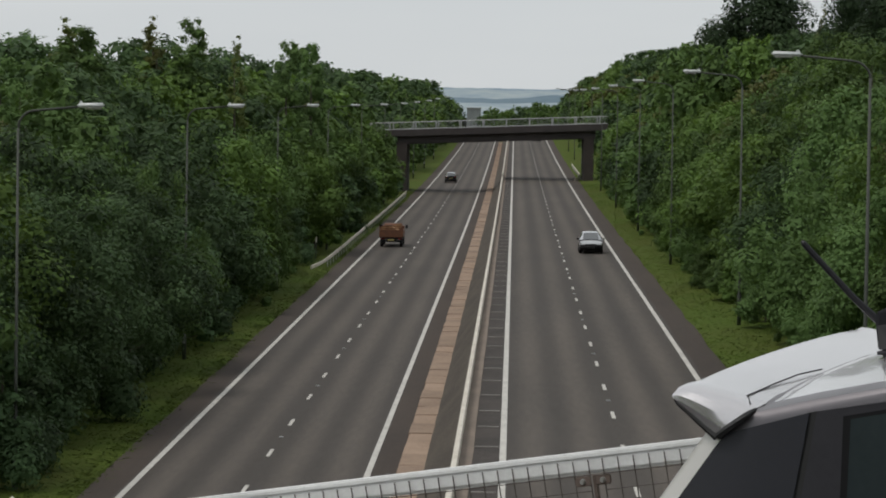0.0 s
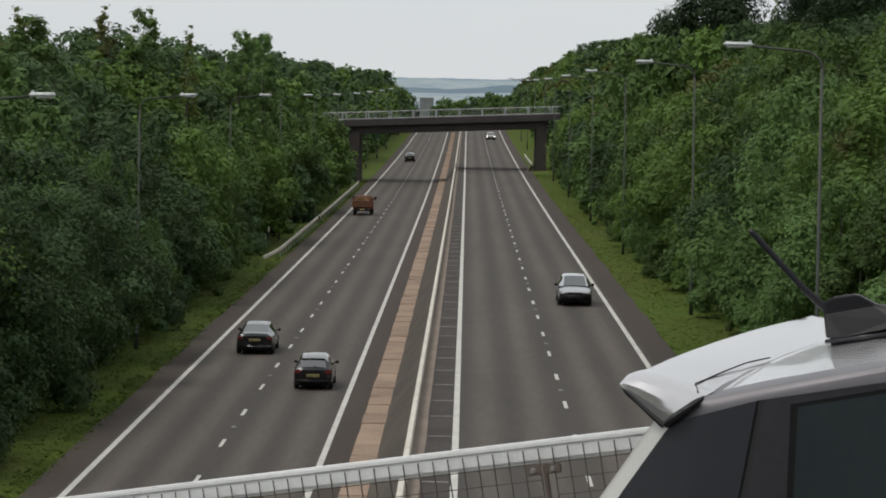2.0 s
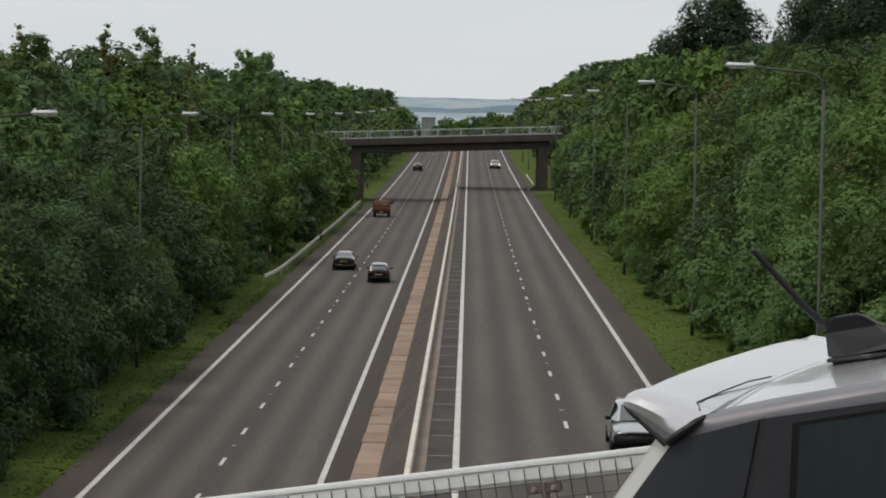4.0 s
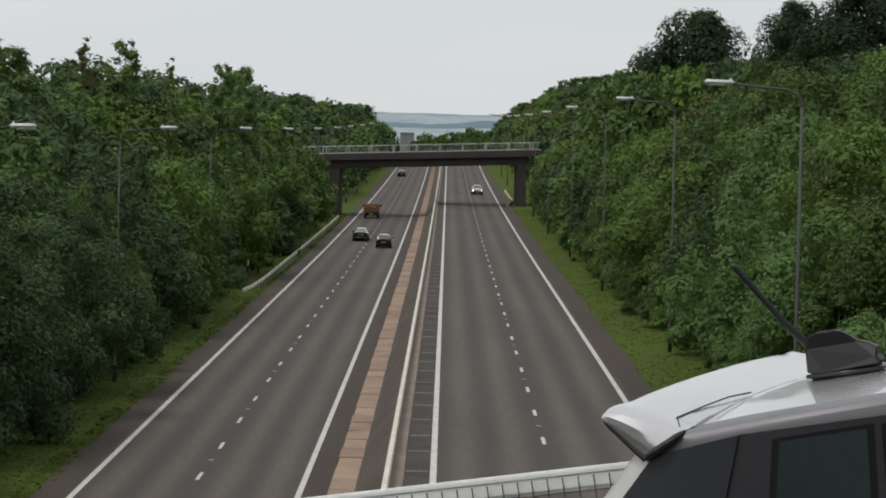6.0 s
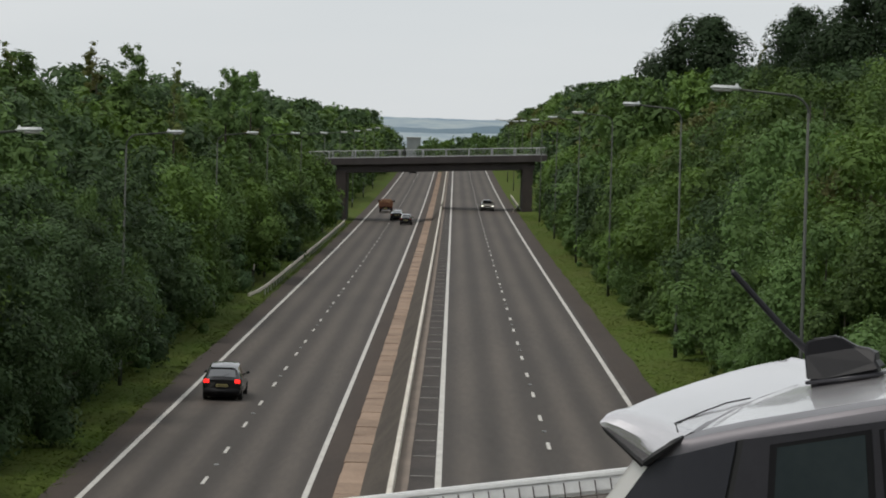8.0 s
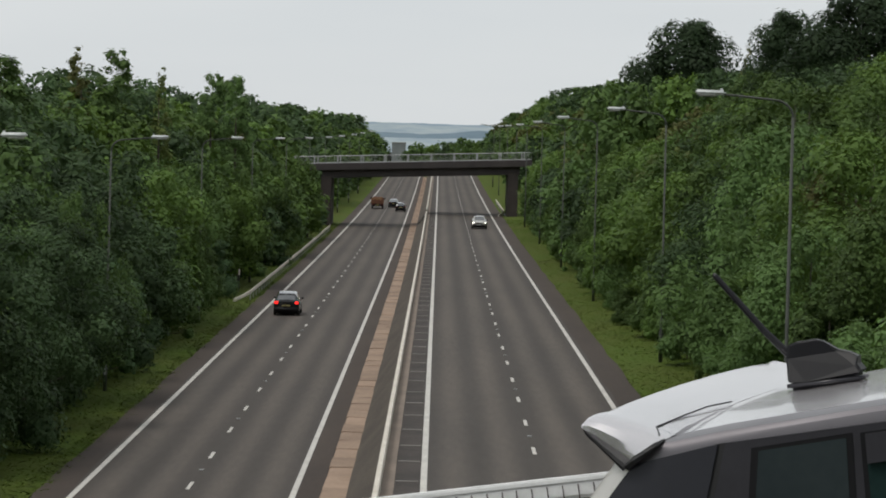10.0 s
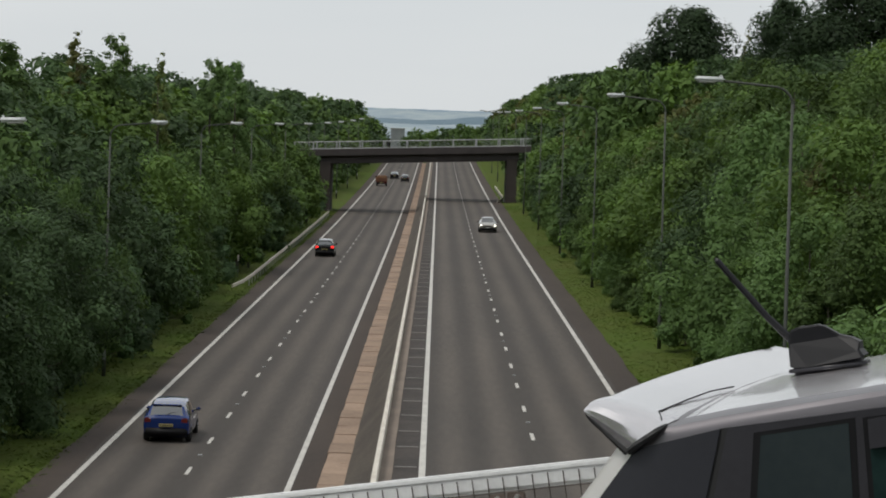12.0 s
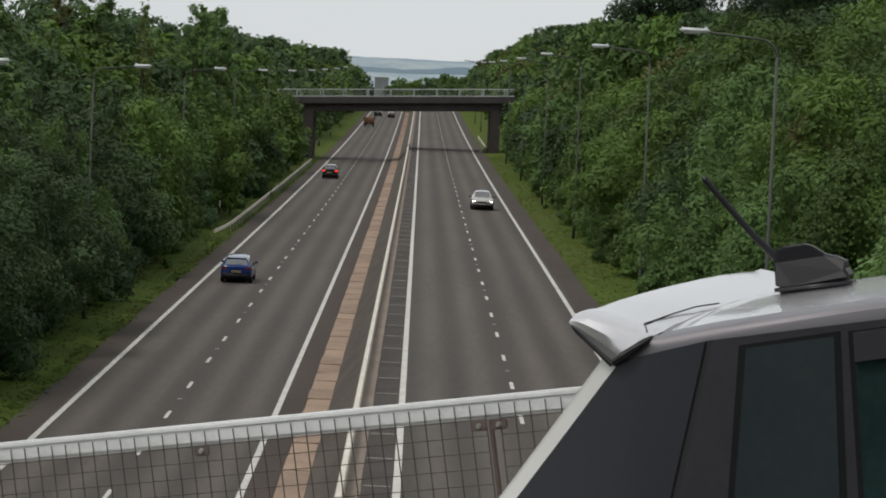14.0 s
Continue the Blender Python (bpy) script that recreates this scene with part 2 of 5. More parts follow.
# parked car's silver, lightened to paint in the sky on roof and spoiler
PAINT = dict(skylit_silver=mat("skylit_silver_paint", (0.74, 0.715, 0.725), (0.69, 0.668, 0.677), scale=1.0, rough=0.24, metal=0.75, coat=0.6, world_space=False),
             # the same silver, darkened to paint in the shade on the flanks
             shaded_silver=mat("shaded_silver_paint", (0.150, 0.140, 0.150), (0.138, 0.129, 0.138), scale=1.0, rough=0.42, metal=0.6, coat=0.2, world_space=False),
             black=paint("black_paint", (0.006, 0.006, 0.007)), dark=paint("charcoal_paint", (0.009, 0.0095, 0.01)), silver=paint("silver_paint", (0.52, 0.53, 0.54), 0.5),
             cream=paint("pale_gold_paint", (0.42, 0.4, 0.36), 0.4), blue=paint("blue_paint", (0.004, 0.022, 0.13)), gun=mat("gunmetal_paint", (0.032, 0.031, 0.033), (0.028, 0.027, 0.029), scale=1.0, rough=0.4, metal=0.2, coat=0.15, world_space=False),
             # body silver lightened further: reflected sky painted onto the pillar strip
             bright=mat("skylit_pillar_paint", (0.80, 0.78, 0.75), (0.74, 0.72, 0.69), scale=1.0, rough=0.35, metal=0.25, coat=0.4, world_space=False))
LEAF = [leaf_mat("leaf_mid", (0.070, 0.122, 0.032), (0.116, 0.182, 0.050), (0.088, 0.154, 0.050)),
        leaf_mat("leaf_bright", (0.082, 0.142, 0.029), (0.126, 0.200, 0.045), (0.092, 0.158, 0.038)),
        leaf_mat("leaf_dark", (0.043, 0.077, 0.032), (0.073, 0.117, 0.046), (0.058, 0.100, 0.040)),
        leaf_mat("leaf_rust", (0.096, 0.104, 0.030), (0.138, 0.134, 0.043), (0.092, 0.128, 0.036)),
        # leaf green darkened so its colour carries the low bank's shade
        leaf_mat("leaf_shaded", (0.045, 0.082, 0.034), (0.082, 0.132, 0.053), (0.060, 0.108, 0.045)),
        leaf_mat("leaf_oak", (0.020, 0.038, 0.016), (0.036, 0.060, 0.024), (0.028, 0.050, 0.020))]


# ---- mesh helpers ----
def rise(y):
    """How far the road climbs: level near the eye, then a gentle sag, level again past the far bridge."""
    if y < 200:
        return 0.0
    k = 1.6e-5
    return k * (min(y, 640) - 200) ** 2 + (max(0, min(y, 760) - 640) * 2 * k * 440 * 0.4)


def mesh_of(name, verts, faces, material, smooth=False):
    me = bpy.data.meshes.new(name)
    me.from_pydata(verts, [], faces)
    me.materials.append(material)
    if smooth:
        me.polygons.foreach_set("use_smooth", [True] * len(me.polygons))
    me.update()
    return me


def put(name, me, parent=None, label="", m=None):
    ob = new(name, me)
    if parent is not None:
        ob.parent = parent
    if m is not None:
        ob.matrix_basis = m
    return tagged(ob, label) if label else ob


def crease(bm, degrees=28):
    """Edges sharper than this stay sharp under smooth shading."""
    for e in bm.edges:
        if len(e.link_faces) == 2 and e.calc_face_angle(0.0) > radians(degrees):
            e.smooth = False


def part(name, bm, material, parent, label="", smooth=False):
    if smooth:
        crease(bm)
    me = bpy.data.meshes.new(name)
    bm.to_mesh(me)
    bm.free()
    me.materials.append(material)
    if smooth:
        me.polygons.foreach_set("use_smooth", [True] * len(me.polygons))
    return put(name, me, parent, label)


def box(bm, c, s, bevel=0.0, m=None):
    """A box with middle c and size s, its edges bevelled."""
    made = bmesh.ops.create_cube(bm, size=1.0, matrix=(m or Matrix()) @ Matrix.Translation(c) @ Matrix.Diagonal((*s, 1)))
    if bevel:
        edges = list({e for v in made["verts"] for e in v.link_edges})
        bmesh.ops.bevel(bm, geom=edges, offset=bevel, segments=2, affect="EDGES", clamp_overlap=True)
    return bm


def tube(bm, pts, radii, sides=8):
    """A round bar along points, closed at both ends."""
    rings = []
    for i, p in enumerate(pts):
        p = Vector(p)
        d = (Vector(pts[min(i + 1, len(pts) - 1)]) - Vector(pts[max(i - 1, 0)])).normalized()
        q = d.to_track_quat("Z", "Y")
        r = radii[i] if hasattr(radii, "__len__") else radii
        rings.append([bm.verts.new(p + q @ Vector((r * math.cos(2 * math.pi * k / sides), r * math.sin(2 * math.pi * k / sides), 0))) for k in range(sides)])
    for a, b in zip(rings, rings[1:]):
        for k in range(sides):
            bm.faces.new((a[k], a[(k + 1) % sides], b[(k + 1) % sides], b[k]))
    bm.faces.new(rings[0][::-1]), bm.faces.new(rings[-1])
    return bm


def ribbon(name, x0, x1, z0, material, y0=-450, y1=760, step=10.0, z_of=rise, thick=0.0, z1=None, wander=0.0, seed=0):
    """A strip along the road between x0 and x1, following the road's rise. Wander makes its edges uneven."""
    n = int((y1 - y0) / step) + 1
    rnd = random.Random(seed)
    ys = [y0 + (y1 - y0) * i / n for i in range(n + 1)]
    z1 = z0 if z1 is None else z1
    v, f = [], []
    for y in ys:
        a, b = rnd.uniform(-wander, wander), rnd.uniform(-wander, wander)
        v += [(x0 + a, y, z0 + z_of(y)), (x1 + b, y, z1 + z_of(y))]
        if thick:
            v += [(x1 + b, y, z1 + z_of(y) - thick), (x0 + a, y, z0 + z_of(y) - thick)]
    k = 4 if thick else 2
    for i in range(n):
        a, b = i * k, (i + 1) * k
        for j in range(k if thick else 1):
            f.append((a + j, a + (j + 1) % k, b + (j + 1) % k, b + j))
    return mesh_of(name, v, f, material)


# ---- ground and roads ----
X_L1, X_L2, X_L3, X_L4 = -11.95, -4.65, -0.2, 7.15
Z_R = 1.8                      # the carriageway of the oncoming traffic lies higher


def ground_z(x, y):
    """Height of the land: a cutting, with a low bank on one side and a high one on the other."""
    if x < -13.0:
        d = -13.0 - x
        z = 0.02 * d + (0.16 * (d - 4.5) if d > 4.5 else 0)
        z = min(z, 4.2)
    elif x < -3.5:
        z = -0.3
    elif x < -0.4:
        z = -0.3 + (x + 3.5) / 3.1 * 1.75
    elif x < 8.4:
        z = 1.45
    else:
        d = x - 8.4
        s = 0.55 + 0.35 * max(0, min(1, (y - 300) / 150))
        z = Z_R - 0.05 + 0.06 * d + (s * (d - 4.0) if d > 4.0 else 0)
        top = 11.4 + 3.6 * max(0, min(1, (y - 300) / 150)) - max(0, (y - 500) * 0.018)
        z = min(z, top + (d - 20) * 0.03)
    far = max(0.0, min(1.0, (y - 760) / 500))
    return z * (1 - far) + rise(y) * (1 - far) + (-6.0) * far + 0.25 * noise.noise((x * 0.15, y * 0.05, 0)) * (1 if x < -17 or x > 12 else 0.12)


xs = [-600, -300, -150, -90, -60, -45, -38, -33, -29, -25, -22, -20, -18.5, -17, -16, -15, -14, -13, -12.7, -8, -4.4, -3.5, -2.5, -1.5, -0.4, 4, 8.3, 8.5, 9.5, 10.5, 11.5, 12.4, 14, 16, 18, 21, 24, 28, 32, 36, 42, 50, 65, 90, 150, 300, 600]
ys = [-450 + 15 * i for i in range(82)] + [800, 850, 900, 1000, 1150, 1300, 1600, 2000, 2600, 3400, 4600]
gv = [(x, y, ground_z(x, y)) for y in ys for x in xs]
nx = len(xs)
gf = [(j * nx + i, j * nx + i + 1, (j + 1) * nx + i + 1, (j + 1) * nx + i) for j in range(len(ys) - 1) for i in range(nx - 1)]
ground = tagged(put("ground", mesh_of("ground", gv, gf, M["grass"], True)), "green grass verges and rising wooded banks of a road cutting", "ground", kind="structure")

road_l = tagged(put("road_1", ribbon("road_1", -13.0, -3.72, 0.0, M["road_l"], thick=0.25)), "grey asphalt carriageway worn paler in the wheel paths", "road", kind="structure")
road_r = tagged(put("road_2", ribbon("road_2", -1.2, 8.35, Z_R, M["road_r"], thick=0.25)), "grey asphalt carriageway on the higher level", "road", kind="structure")
put("edge_strip", ribbon("edge_strip", -13.25, -12.2, 0.012, M["dirt"], step=5, wander=0.07, seed=1), road_l, "brown gritty strip beside the edge line")
put("edge_strip", ribbon("edge_strip", 7.42, 8.6, Z_R + 0.012, M["dirt"], step=5, wander=0.07, seed=2), road_r, "brown gritty strip beside the edge line")
put("inner_strip", ribbon("inner_strip", -4.52, -3.74, 0.012, M["dirt"], step=5, wander=0.03, seed=3), road_l, "dark gritty strip beside the kerb")
for x, z, r in ((X_L1, 0.0, road_l), (X_L2, 0.0, road_l), (X_L3, Z_R, road_r), (X_L4, Z_R, road_r)):
    put("edge_line", ribbon("edge_line", x - 0.1, x + 0.1, z + 0.016, M["paint"], thick=0.012, step=6), r, "solid white edge line")
bm = bmesh.new()
box(bm, (0, 0, 0), (0.13, 2.0, 0.01), 0.003)
dash_mesh = bpy.data.meshes.new("lane_mark")
bm.to_mesh(dash_mesh), bm.free()
dash_mesh.materials.append(M["paint"])
stud_bm = bmesh.new()
box(stud_bm, (0, 0, 0), (0.16, 0.2, 0.03), 0.01)
stud_mesh = bpy.data.meshes.new("road_stud")
stud_bm.to_mesh(stud_mesh), stud_bm.free()
stud_mesh.materials.append(M["galv"])
for r, x, z, first in ((road_l, -8.3, 0.0, 92.9), (road_r, 3.45, Z_R, 90.4)):
    for k in range(-13, 62):
        y = first + 9 * k
        slope = math.degrees(math.atan((rise(y + 1) - rise(y - 1)) / 2))
        put("lane_mark", dash_mesh, r, m=pose(x, y, z + 0.018 + rise(y), slope, 0, 0))
        if k % 2 == 0 and 0 <= k < 20:
            put("road_stud", stud_mesh, r, m=pose(x, y + 4.5, z + 0.016 + rise(y + 4.5)))

# median: a kerb of tan blocks, a gravel slope, a white barrier, a paved strip with cross ribs
median = tagged(put("median", ribbon("median", -2.86, -1.55, 0.12, M["gravel"], z1=1.62, step=4, thick=0.3)), "brown gravel slope between the two carriageways", "median", kind="structure")
median_strip = tagged(put("median_strip", ribbon("median_strip", -1.09, -0.32, Z_R + 0.012, M["slab"], step=6, thick=0.2)), "dark stained paved strip with pale cross ribs", "median", kind="structure")
put("concrete_band", ribbon("concrete_band", -1.55, -1.09, Z_R + 0.02, M["drab"], step=3, thick=0.3, wander=0.015, seed=5), median_strip, "tan concrete band under the barrier")
rib_bm = bmesh.new()
box(rib_bm, (0, 0, 0), (0.7, 0.13, 0.03), 0.01)
rib_mesh = bpy.data.meshes.new("rib")
rib_bm.to_mesh(rib_bm and rib_mesh), rib_bm.free()
rib_mesh.materials.append(M["concrete"])
for k in range(60):
    y = 62 + 4.85 * k + random.uniform(-0.3, 0.3)
    put("rib", rib_mesh, median_strip, m=pose(-0.7, y, Z_R + 0.022 + rise(y), 0, 0, random.uniform(-6, 3)))
block_meshes = []
for k in range(4):
    bm = bmesh.new()
    box(bm, (0, 0, 0), (0.94 + 0.015 * k, 2.94, 0.42), 0.03)
    me = bpy.data.meshes.new("kerb_block")
    bm.to_mesh(me), bm.free()
    me.materials.append(M["tan"])
    block_meshes.append(me)
for k in range(200):
    y = 55 + 2.96 * k
    put("kerb_block", block_meshes[random.randrange(4)], median, m=pose(-3.2 + random.uniform(-0.012, 0.012), y, -0.04 + rise(y) + random.uniform(-0.02, 0.02), 0, random.uniform(-1.5, 1.5), random.uniform(-0.2, 0.2)))


def barrier(name, x, z, y0, y1, material, post_h, label, face=0.0, width=0.14, spacing=2.4, start_dip=False):
    """A steel safety barrier: a folded beam on posts."""
    thing = tagged(new(name), label, "crash barrier")
    prof = [(-width / 2, 0.1), (-width / 2 + 0.03, 0.15), (0, 0.155), (width / 2 - 0.03, 0.15), (width / 2, 0.1), (width / 2, -0.1), (-width / 2, -0.1)]
    n = max(2, int((y1 - y0) / 3))
    v, f = [], []
    for i in range(n + 1):
        y = y0 + (y1 - y0) * i / n
        dip = -post_h * 0.8 * max(0, 1 - (y - y0) / 7.5) if start_dip else 0
        out = -0.9 * max(0, 1 - (y - y0) / 9.0) ** 2 if start_dip else 0
        v += [(x + px + out, y, z + rise(y) + post_h + pz + dip) for px, pz in prof]
    k = len(prof)
    for i in range(n):
        f += [(i * k + j, i * k + (j + 1) % k, (i + 1) * k + (j + 1) % k, (i + 1) * k + j) for j in range(k)]
    f += [tuple(range(k))[::-1], tuple(n * k + j for j in range(k))]
    put("beam", mesh_of("beam", v, f, material), thing)
    bm = bmesh.new()
    box(bm, (0, 0, post_h / 2 - 0.15), (0.08, 0.1, post_h + 0.1), 0.01)
    me = bpy.data.meshes.new("post")
    bm.to_mesh(me), bm.free()
    me.materials.append(M["galv"])
    y = y0 + (4 if start_dip else 0.6)
    while y < y1:
        put("post", me, thing, m=pose(x + 0.02, y, z + rise(y)))
        y += spacing
    return thing


barrier("safety_barrier", -1.53, Z_R + 0.03, 40, 640, M["cream"], 0.28, "weathered cream steel safety barrier along the median", spacing=4.8, width=0.19)
barrier("safety_barrier", -13.75, 0.05, 196, 345, M["cream"], 0.5, "weathered white safety barrier with a dipped end on the verge", start_dip=True, spacing=3.2, width=0.1)
barrier("safety_barrier", -14.3, 0.05, 50, 77, M["cream"], 0.5, "short weathered white safety barrier on the verge", spacing=3.2, width=0.1)
barrier("safety_barrier", 9.0, Z_R, 360, 420, M["cream"], 0.5, "pale safety barrier beside the far bridge", start_dip=True, spacing=3.2, width=0.1)


# ---- far bridge ----
BY = 365.0


def far_bridge():
    thing = tagged(new("road_bridge"), "dark brown girder road bridge with a pale railing over both carriageways", "bridge")
    thing.matrix_basis = pose(0, BY, 0)
    x0, x1 = -26.0, 12.4
    slope = 0.043

    def zt(x):
        return 9.1 + slope * (x + 2.5)

    def beam(name, xa, xb, ya, yb, dz0, dz1, material, label=""):
        bm = bmesh.new()
        vs = [bm.verts.new((x, y, zt(x) + d)) for x in (xa, xb) for y in (ya, yb) for d in (dz0, dz1)]
        for a in ((0, 1, 3, 2), (4, 6, 7, 5), (0, 4, 5, 1), (2, 3, 7, 6), (1, 5, 7, 3), (0, 2, 6, 4)):
            bm.faces.new([vs[i] for i in a])
        bmesh.ops.bevel(bm, geom=bm.edges[:], offset=0.03, segments=1, affect="EDGES")
        return part(name, bm, material, thing, label)
    beam("deck", x0, x1, -5, 5, -0.45, 0.0, M["girder"])
    beam("fascia", x0, x1, -5.25, -5.0, -0.75, 0.12, M["girder"], "dark brown edge beam")
    beam("fascia", x0, x1, 5.0, 5.25, -0.75, 0.12, M["girder"], "dark brown edge beam")
    for y in (-4.2, -2.1, 0.0, 2.1, 4.2):
        beam("girder", -15.6, 10.8, y - 0.25, y + 0.25, -1.75, -0.45, M["girder"])
        beam("flange", -15.6, 10.8, y - 0.42, y + 0.42, -1.82, -1.75, M["girder"])
    for xa, xb, zb in ((-15.7, -14.3, 0.0), (9.2, 10.6, Z_R)):
        bm = bmesh.new()
        mid = (xa + xb) / 2
        h = zt(mid) - 1.82 - (zb + 0.2)
        box(bm, (mid, 0, zb - 0.3 + (h + 0.8) / 2), (xb - xa, 9.6, h + 0.8), 0.05)
        part("pier", bm, M["pier"], thing, "dark brown concrete pier")
    for y in (-5.12, 5.12):
        rail = tagged(put("railing", mesh_of("railing", [(0, 0, 0)], [], M["galv"]), thing), "")
        for d in (1.1, 0.18):
            o = beam("rail", x0, x1, y - 0.04, y + 0.04, d - 0.03, d + 0.03, M["galv"])
            o.parent = rail
        bm = bmesh.new()
        box(bm, (0, 0, 0.56), (0.16, 0.12, 1.12), 0.02)
        me = bpy.data.meshes.new("baluster_post")
        bm.to_mesh(me), bm.free()
        me.materials.append(M["galv"])
        x = x0 + 0.1
        while x < x1:
            put("baluster_post", me, rail, m=pose(x, y, zt(x)))
            x += 3.1
        bm = bmesh.new()
        x = x0
        while x < x1:
            box(bm, (x, y, zt(x) + 0.56), (0.016, 0.016, 0.95))
            x += 0.22
        tagged(put("infill", bm_mesh(bm, "infill", M["galv"]), rail), kind="stuff")
    return thing


def bm_mesh(bm, name, material, smooth=False):
    if smooth:
        crease(bm)
    me = bpy.data.meshes.new(name)
    bm.to_mesh(me), bm.free()
    me.materials.append(material)
    if smooth:
        me.polygons.foreach_set("use_smooth", [True] * len(me.polygons))
    return me


far_bridge()


# ---- street lamps ----
def street_lamp():
    """A 12 m column with a bent arm of 2.2 m towards +x and a flat lantern."""
    thing = tagged(new("street_lamp"), "tall grey steel street lamp with a single flat lantern", "street lamp", "lamps along the road")
    bm = bmesh.new()
    tube(bm, [(0, 0, -0.3), (0, 0, 1.4), (0, 0, 1.5), (0, 0, 11.2)], [0.095, 0.095, 0.058, 0.04], 10)
    part("column", bm, M["pole"], thing, smooth=True)
    bm = bmesh.new()
    pts = [(0, 0, 11.1)] + [(0.55 * (1 - math.cos(a)), 0, 11.2 + 0.55 * math.sin(a)) for a in [radians(15 * k) for k in range(7)]] + [(2.0, 0, 11.9)]
    tube(bm, pts, 0.038, 8)
    part("arm", bm, M["pole"], thing, smooth=True)
    bm = bmesh.new()
    made = box(bm, (2.25, 0, 11.93), (0.82, 0.3, 0.15), 0.05)
    for v in bm.verts:
        k = (v.co.x - 1.84) / 0.82
        v.co.y *= 0.65 + 0.45 * k
        v.co.z += 0.02 * k
    lantern = part("lantern", bm, M["lamp"], thing, "pale grey lantern housing", True)
    bm = bmesh.new()
    box(bm, (2.33, 0, 11.85), (0.5, 0.24, 0.07), 0.03)
    part("bowl", bm, M["lens"], lantern, smooth=True)
    bm = bmesh.new()
    tube(bm, [(1.95, 0, 11.98), (1.95, 0, 12.07)], 0.04, 8)
    part("photocell", bm, M["lamp"], lantern)
    bm = bmesh.new()
    box(bm, (0, -0.1, 1.0), (0.12, 0.03, 0.5), 0.01)
    part("hatch", bm, M["galv"], thing)
    return thing


lamp0 = street_lamp()
stations = [83, 126, 175, 222, 271, 319, 363, 412, 462, 515]
first = True
for s in stations:
    for x, z, turn in ((-15.35, 0.05, 0), (10.35, 1.95, 180)):
        m = pose(x, s + (2 if turn else 0), z + rise(s), random.uniform(-0.3, 0.3), random.uniform(-0.4, 0.4), turn + random.uniform(-3, 3))
        if turn and s < 150:           # the two nearest: moved back, arms stretched longer, to fit the camera's view
            m = pose(0.78 if s < 100 else 0.42, 0, 0) @ m @ Matrix.Diagonal((1.16 if s < 100 else 1.05, 1, 1, 1))
        if first:
            lamp0.matrix_basis, first = m, False
        else:
            copy_thing(lamp0, m)


def marker_post(x, y, z):
    thing = tagged(new("marker_post"), "slim dark verge marker post with a white band", "marker post", "verge posts")
    thing.matrix_basis = pose(x, y, z, 0, random.uniform(-2, 2))
    bm = bmesh.new()
    box(bm, (0, 0, 0.6), (0.1, 0.06, 1.3), 0.02)
    part("stake", bm, M["pole"], thing)
    bm = bmesh.new()
    box(bm, (0, -0.005, 1.45), (0.11, 0.07, 0.5), 0.02)
    part("band", bm, M["cream"], thing)


marker_post(-15.2, 208, 0.15)
marker_post(10.4, 268, Z_R + 0.9)

# ---- trees ----
def crown_mesh(name, seed, h, r, leaves, size, material, low=0.12, shape="round", lumps=22, fat=1.0):
    """Leaves on many uneven lumps in a crown of height h and radius r, with larger leaves inside."""
    g = np.random.default_rng(seed)
    centres, radii = [], []
    for i in range(lumps):
        k = (i + g.random()) / lumps
        z = h * (low + (0.97 - low) * k)
        u = (z / h - low) / (1 - low)
        if shape == "round":
            env = math.sin(math.pi * min(1, 0.16 + 0.84 * u)) ** 0.6
        elif shape == "bush":
            env = (1 - u ** 2.6) ** 0.5
        else:
            env = (1 - u) ** 0.55 * (0.75 + 0.3 * g.random())
        env = max(env, 0.1)
        a = g.random() * 2 * math.pi + i * 2.4
        d = r * env * (0.3 + 0.62 * g.random() ** 0.5)
        lr = r * (0.15 + 0.2 * g.random() ** 1.3) * (0.45 + 0.65 * env) * fat
        centres.append((d * math.cos(a), d * math.sin(a), min(z, h - lr * 0.6)))
        radii.append(lr)
    centres, radii = np.array(centres), np.array(radii)
    w = radii ** 2
    pick = g.choice(lumps, leaves, p=w / w.sum())
    nrm = g.normal(size=(leaves, 3))
    nrm[:, 2] += 0.35
    nrm /= np.linalg.norm(nrm, axis=1)[:, None]
    inner = g.random(leaves) < 0.3
    rad = radii[pick] * np.where(inner, 0.5 + 0.32 * g.random(leaves), 0.66 + 0.56 / fat ** 2.5 * g.random(leaves) ** 1.2)
    pos = centres[pick] + nrm * rad[:, None] * np.array([1, 1, 0.85])
    stray = g.random(leaves) < 0.03
    pos[stray] += nrm[stray] * (r * 0.07)
    up = nrm * 1.0 + np.array([0, 0, 0.45]) + g.normal(size=(leaves, 3)) * np.where(inner, 0.14, 0.27)[:, None]
    up /= np.linalg.norm(up, axis=1)[:, None]
    t1 = np.cross(up, g.normal(size=(leaves, 3)))
    t1 /= np.linalg.norm(t1, axis=1)[:, None]
    t2 = np.cross(up, t1)
    s = (size * (0.6 + 0.8 * g.random(leaves)) * np.where(inner, 1.6, 1.0))[:, None]
    q = np.stack([pos - t1 * s, pos + t1 * s * 0.5 - t2 * s * 0.75, pos + t1 * s * 0.7 + t2 * s * 0.6], axis=1).reshape(-1, 3)
    verts = q.tolist()
    faces = np.arange(3 * leaves).reshape(-1, 3).tolist()
    return mesh_of(name, verts, faces, material), centres


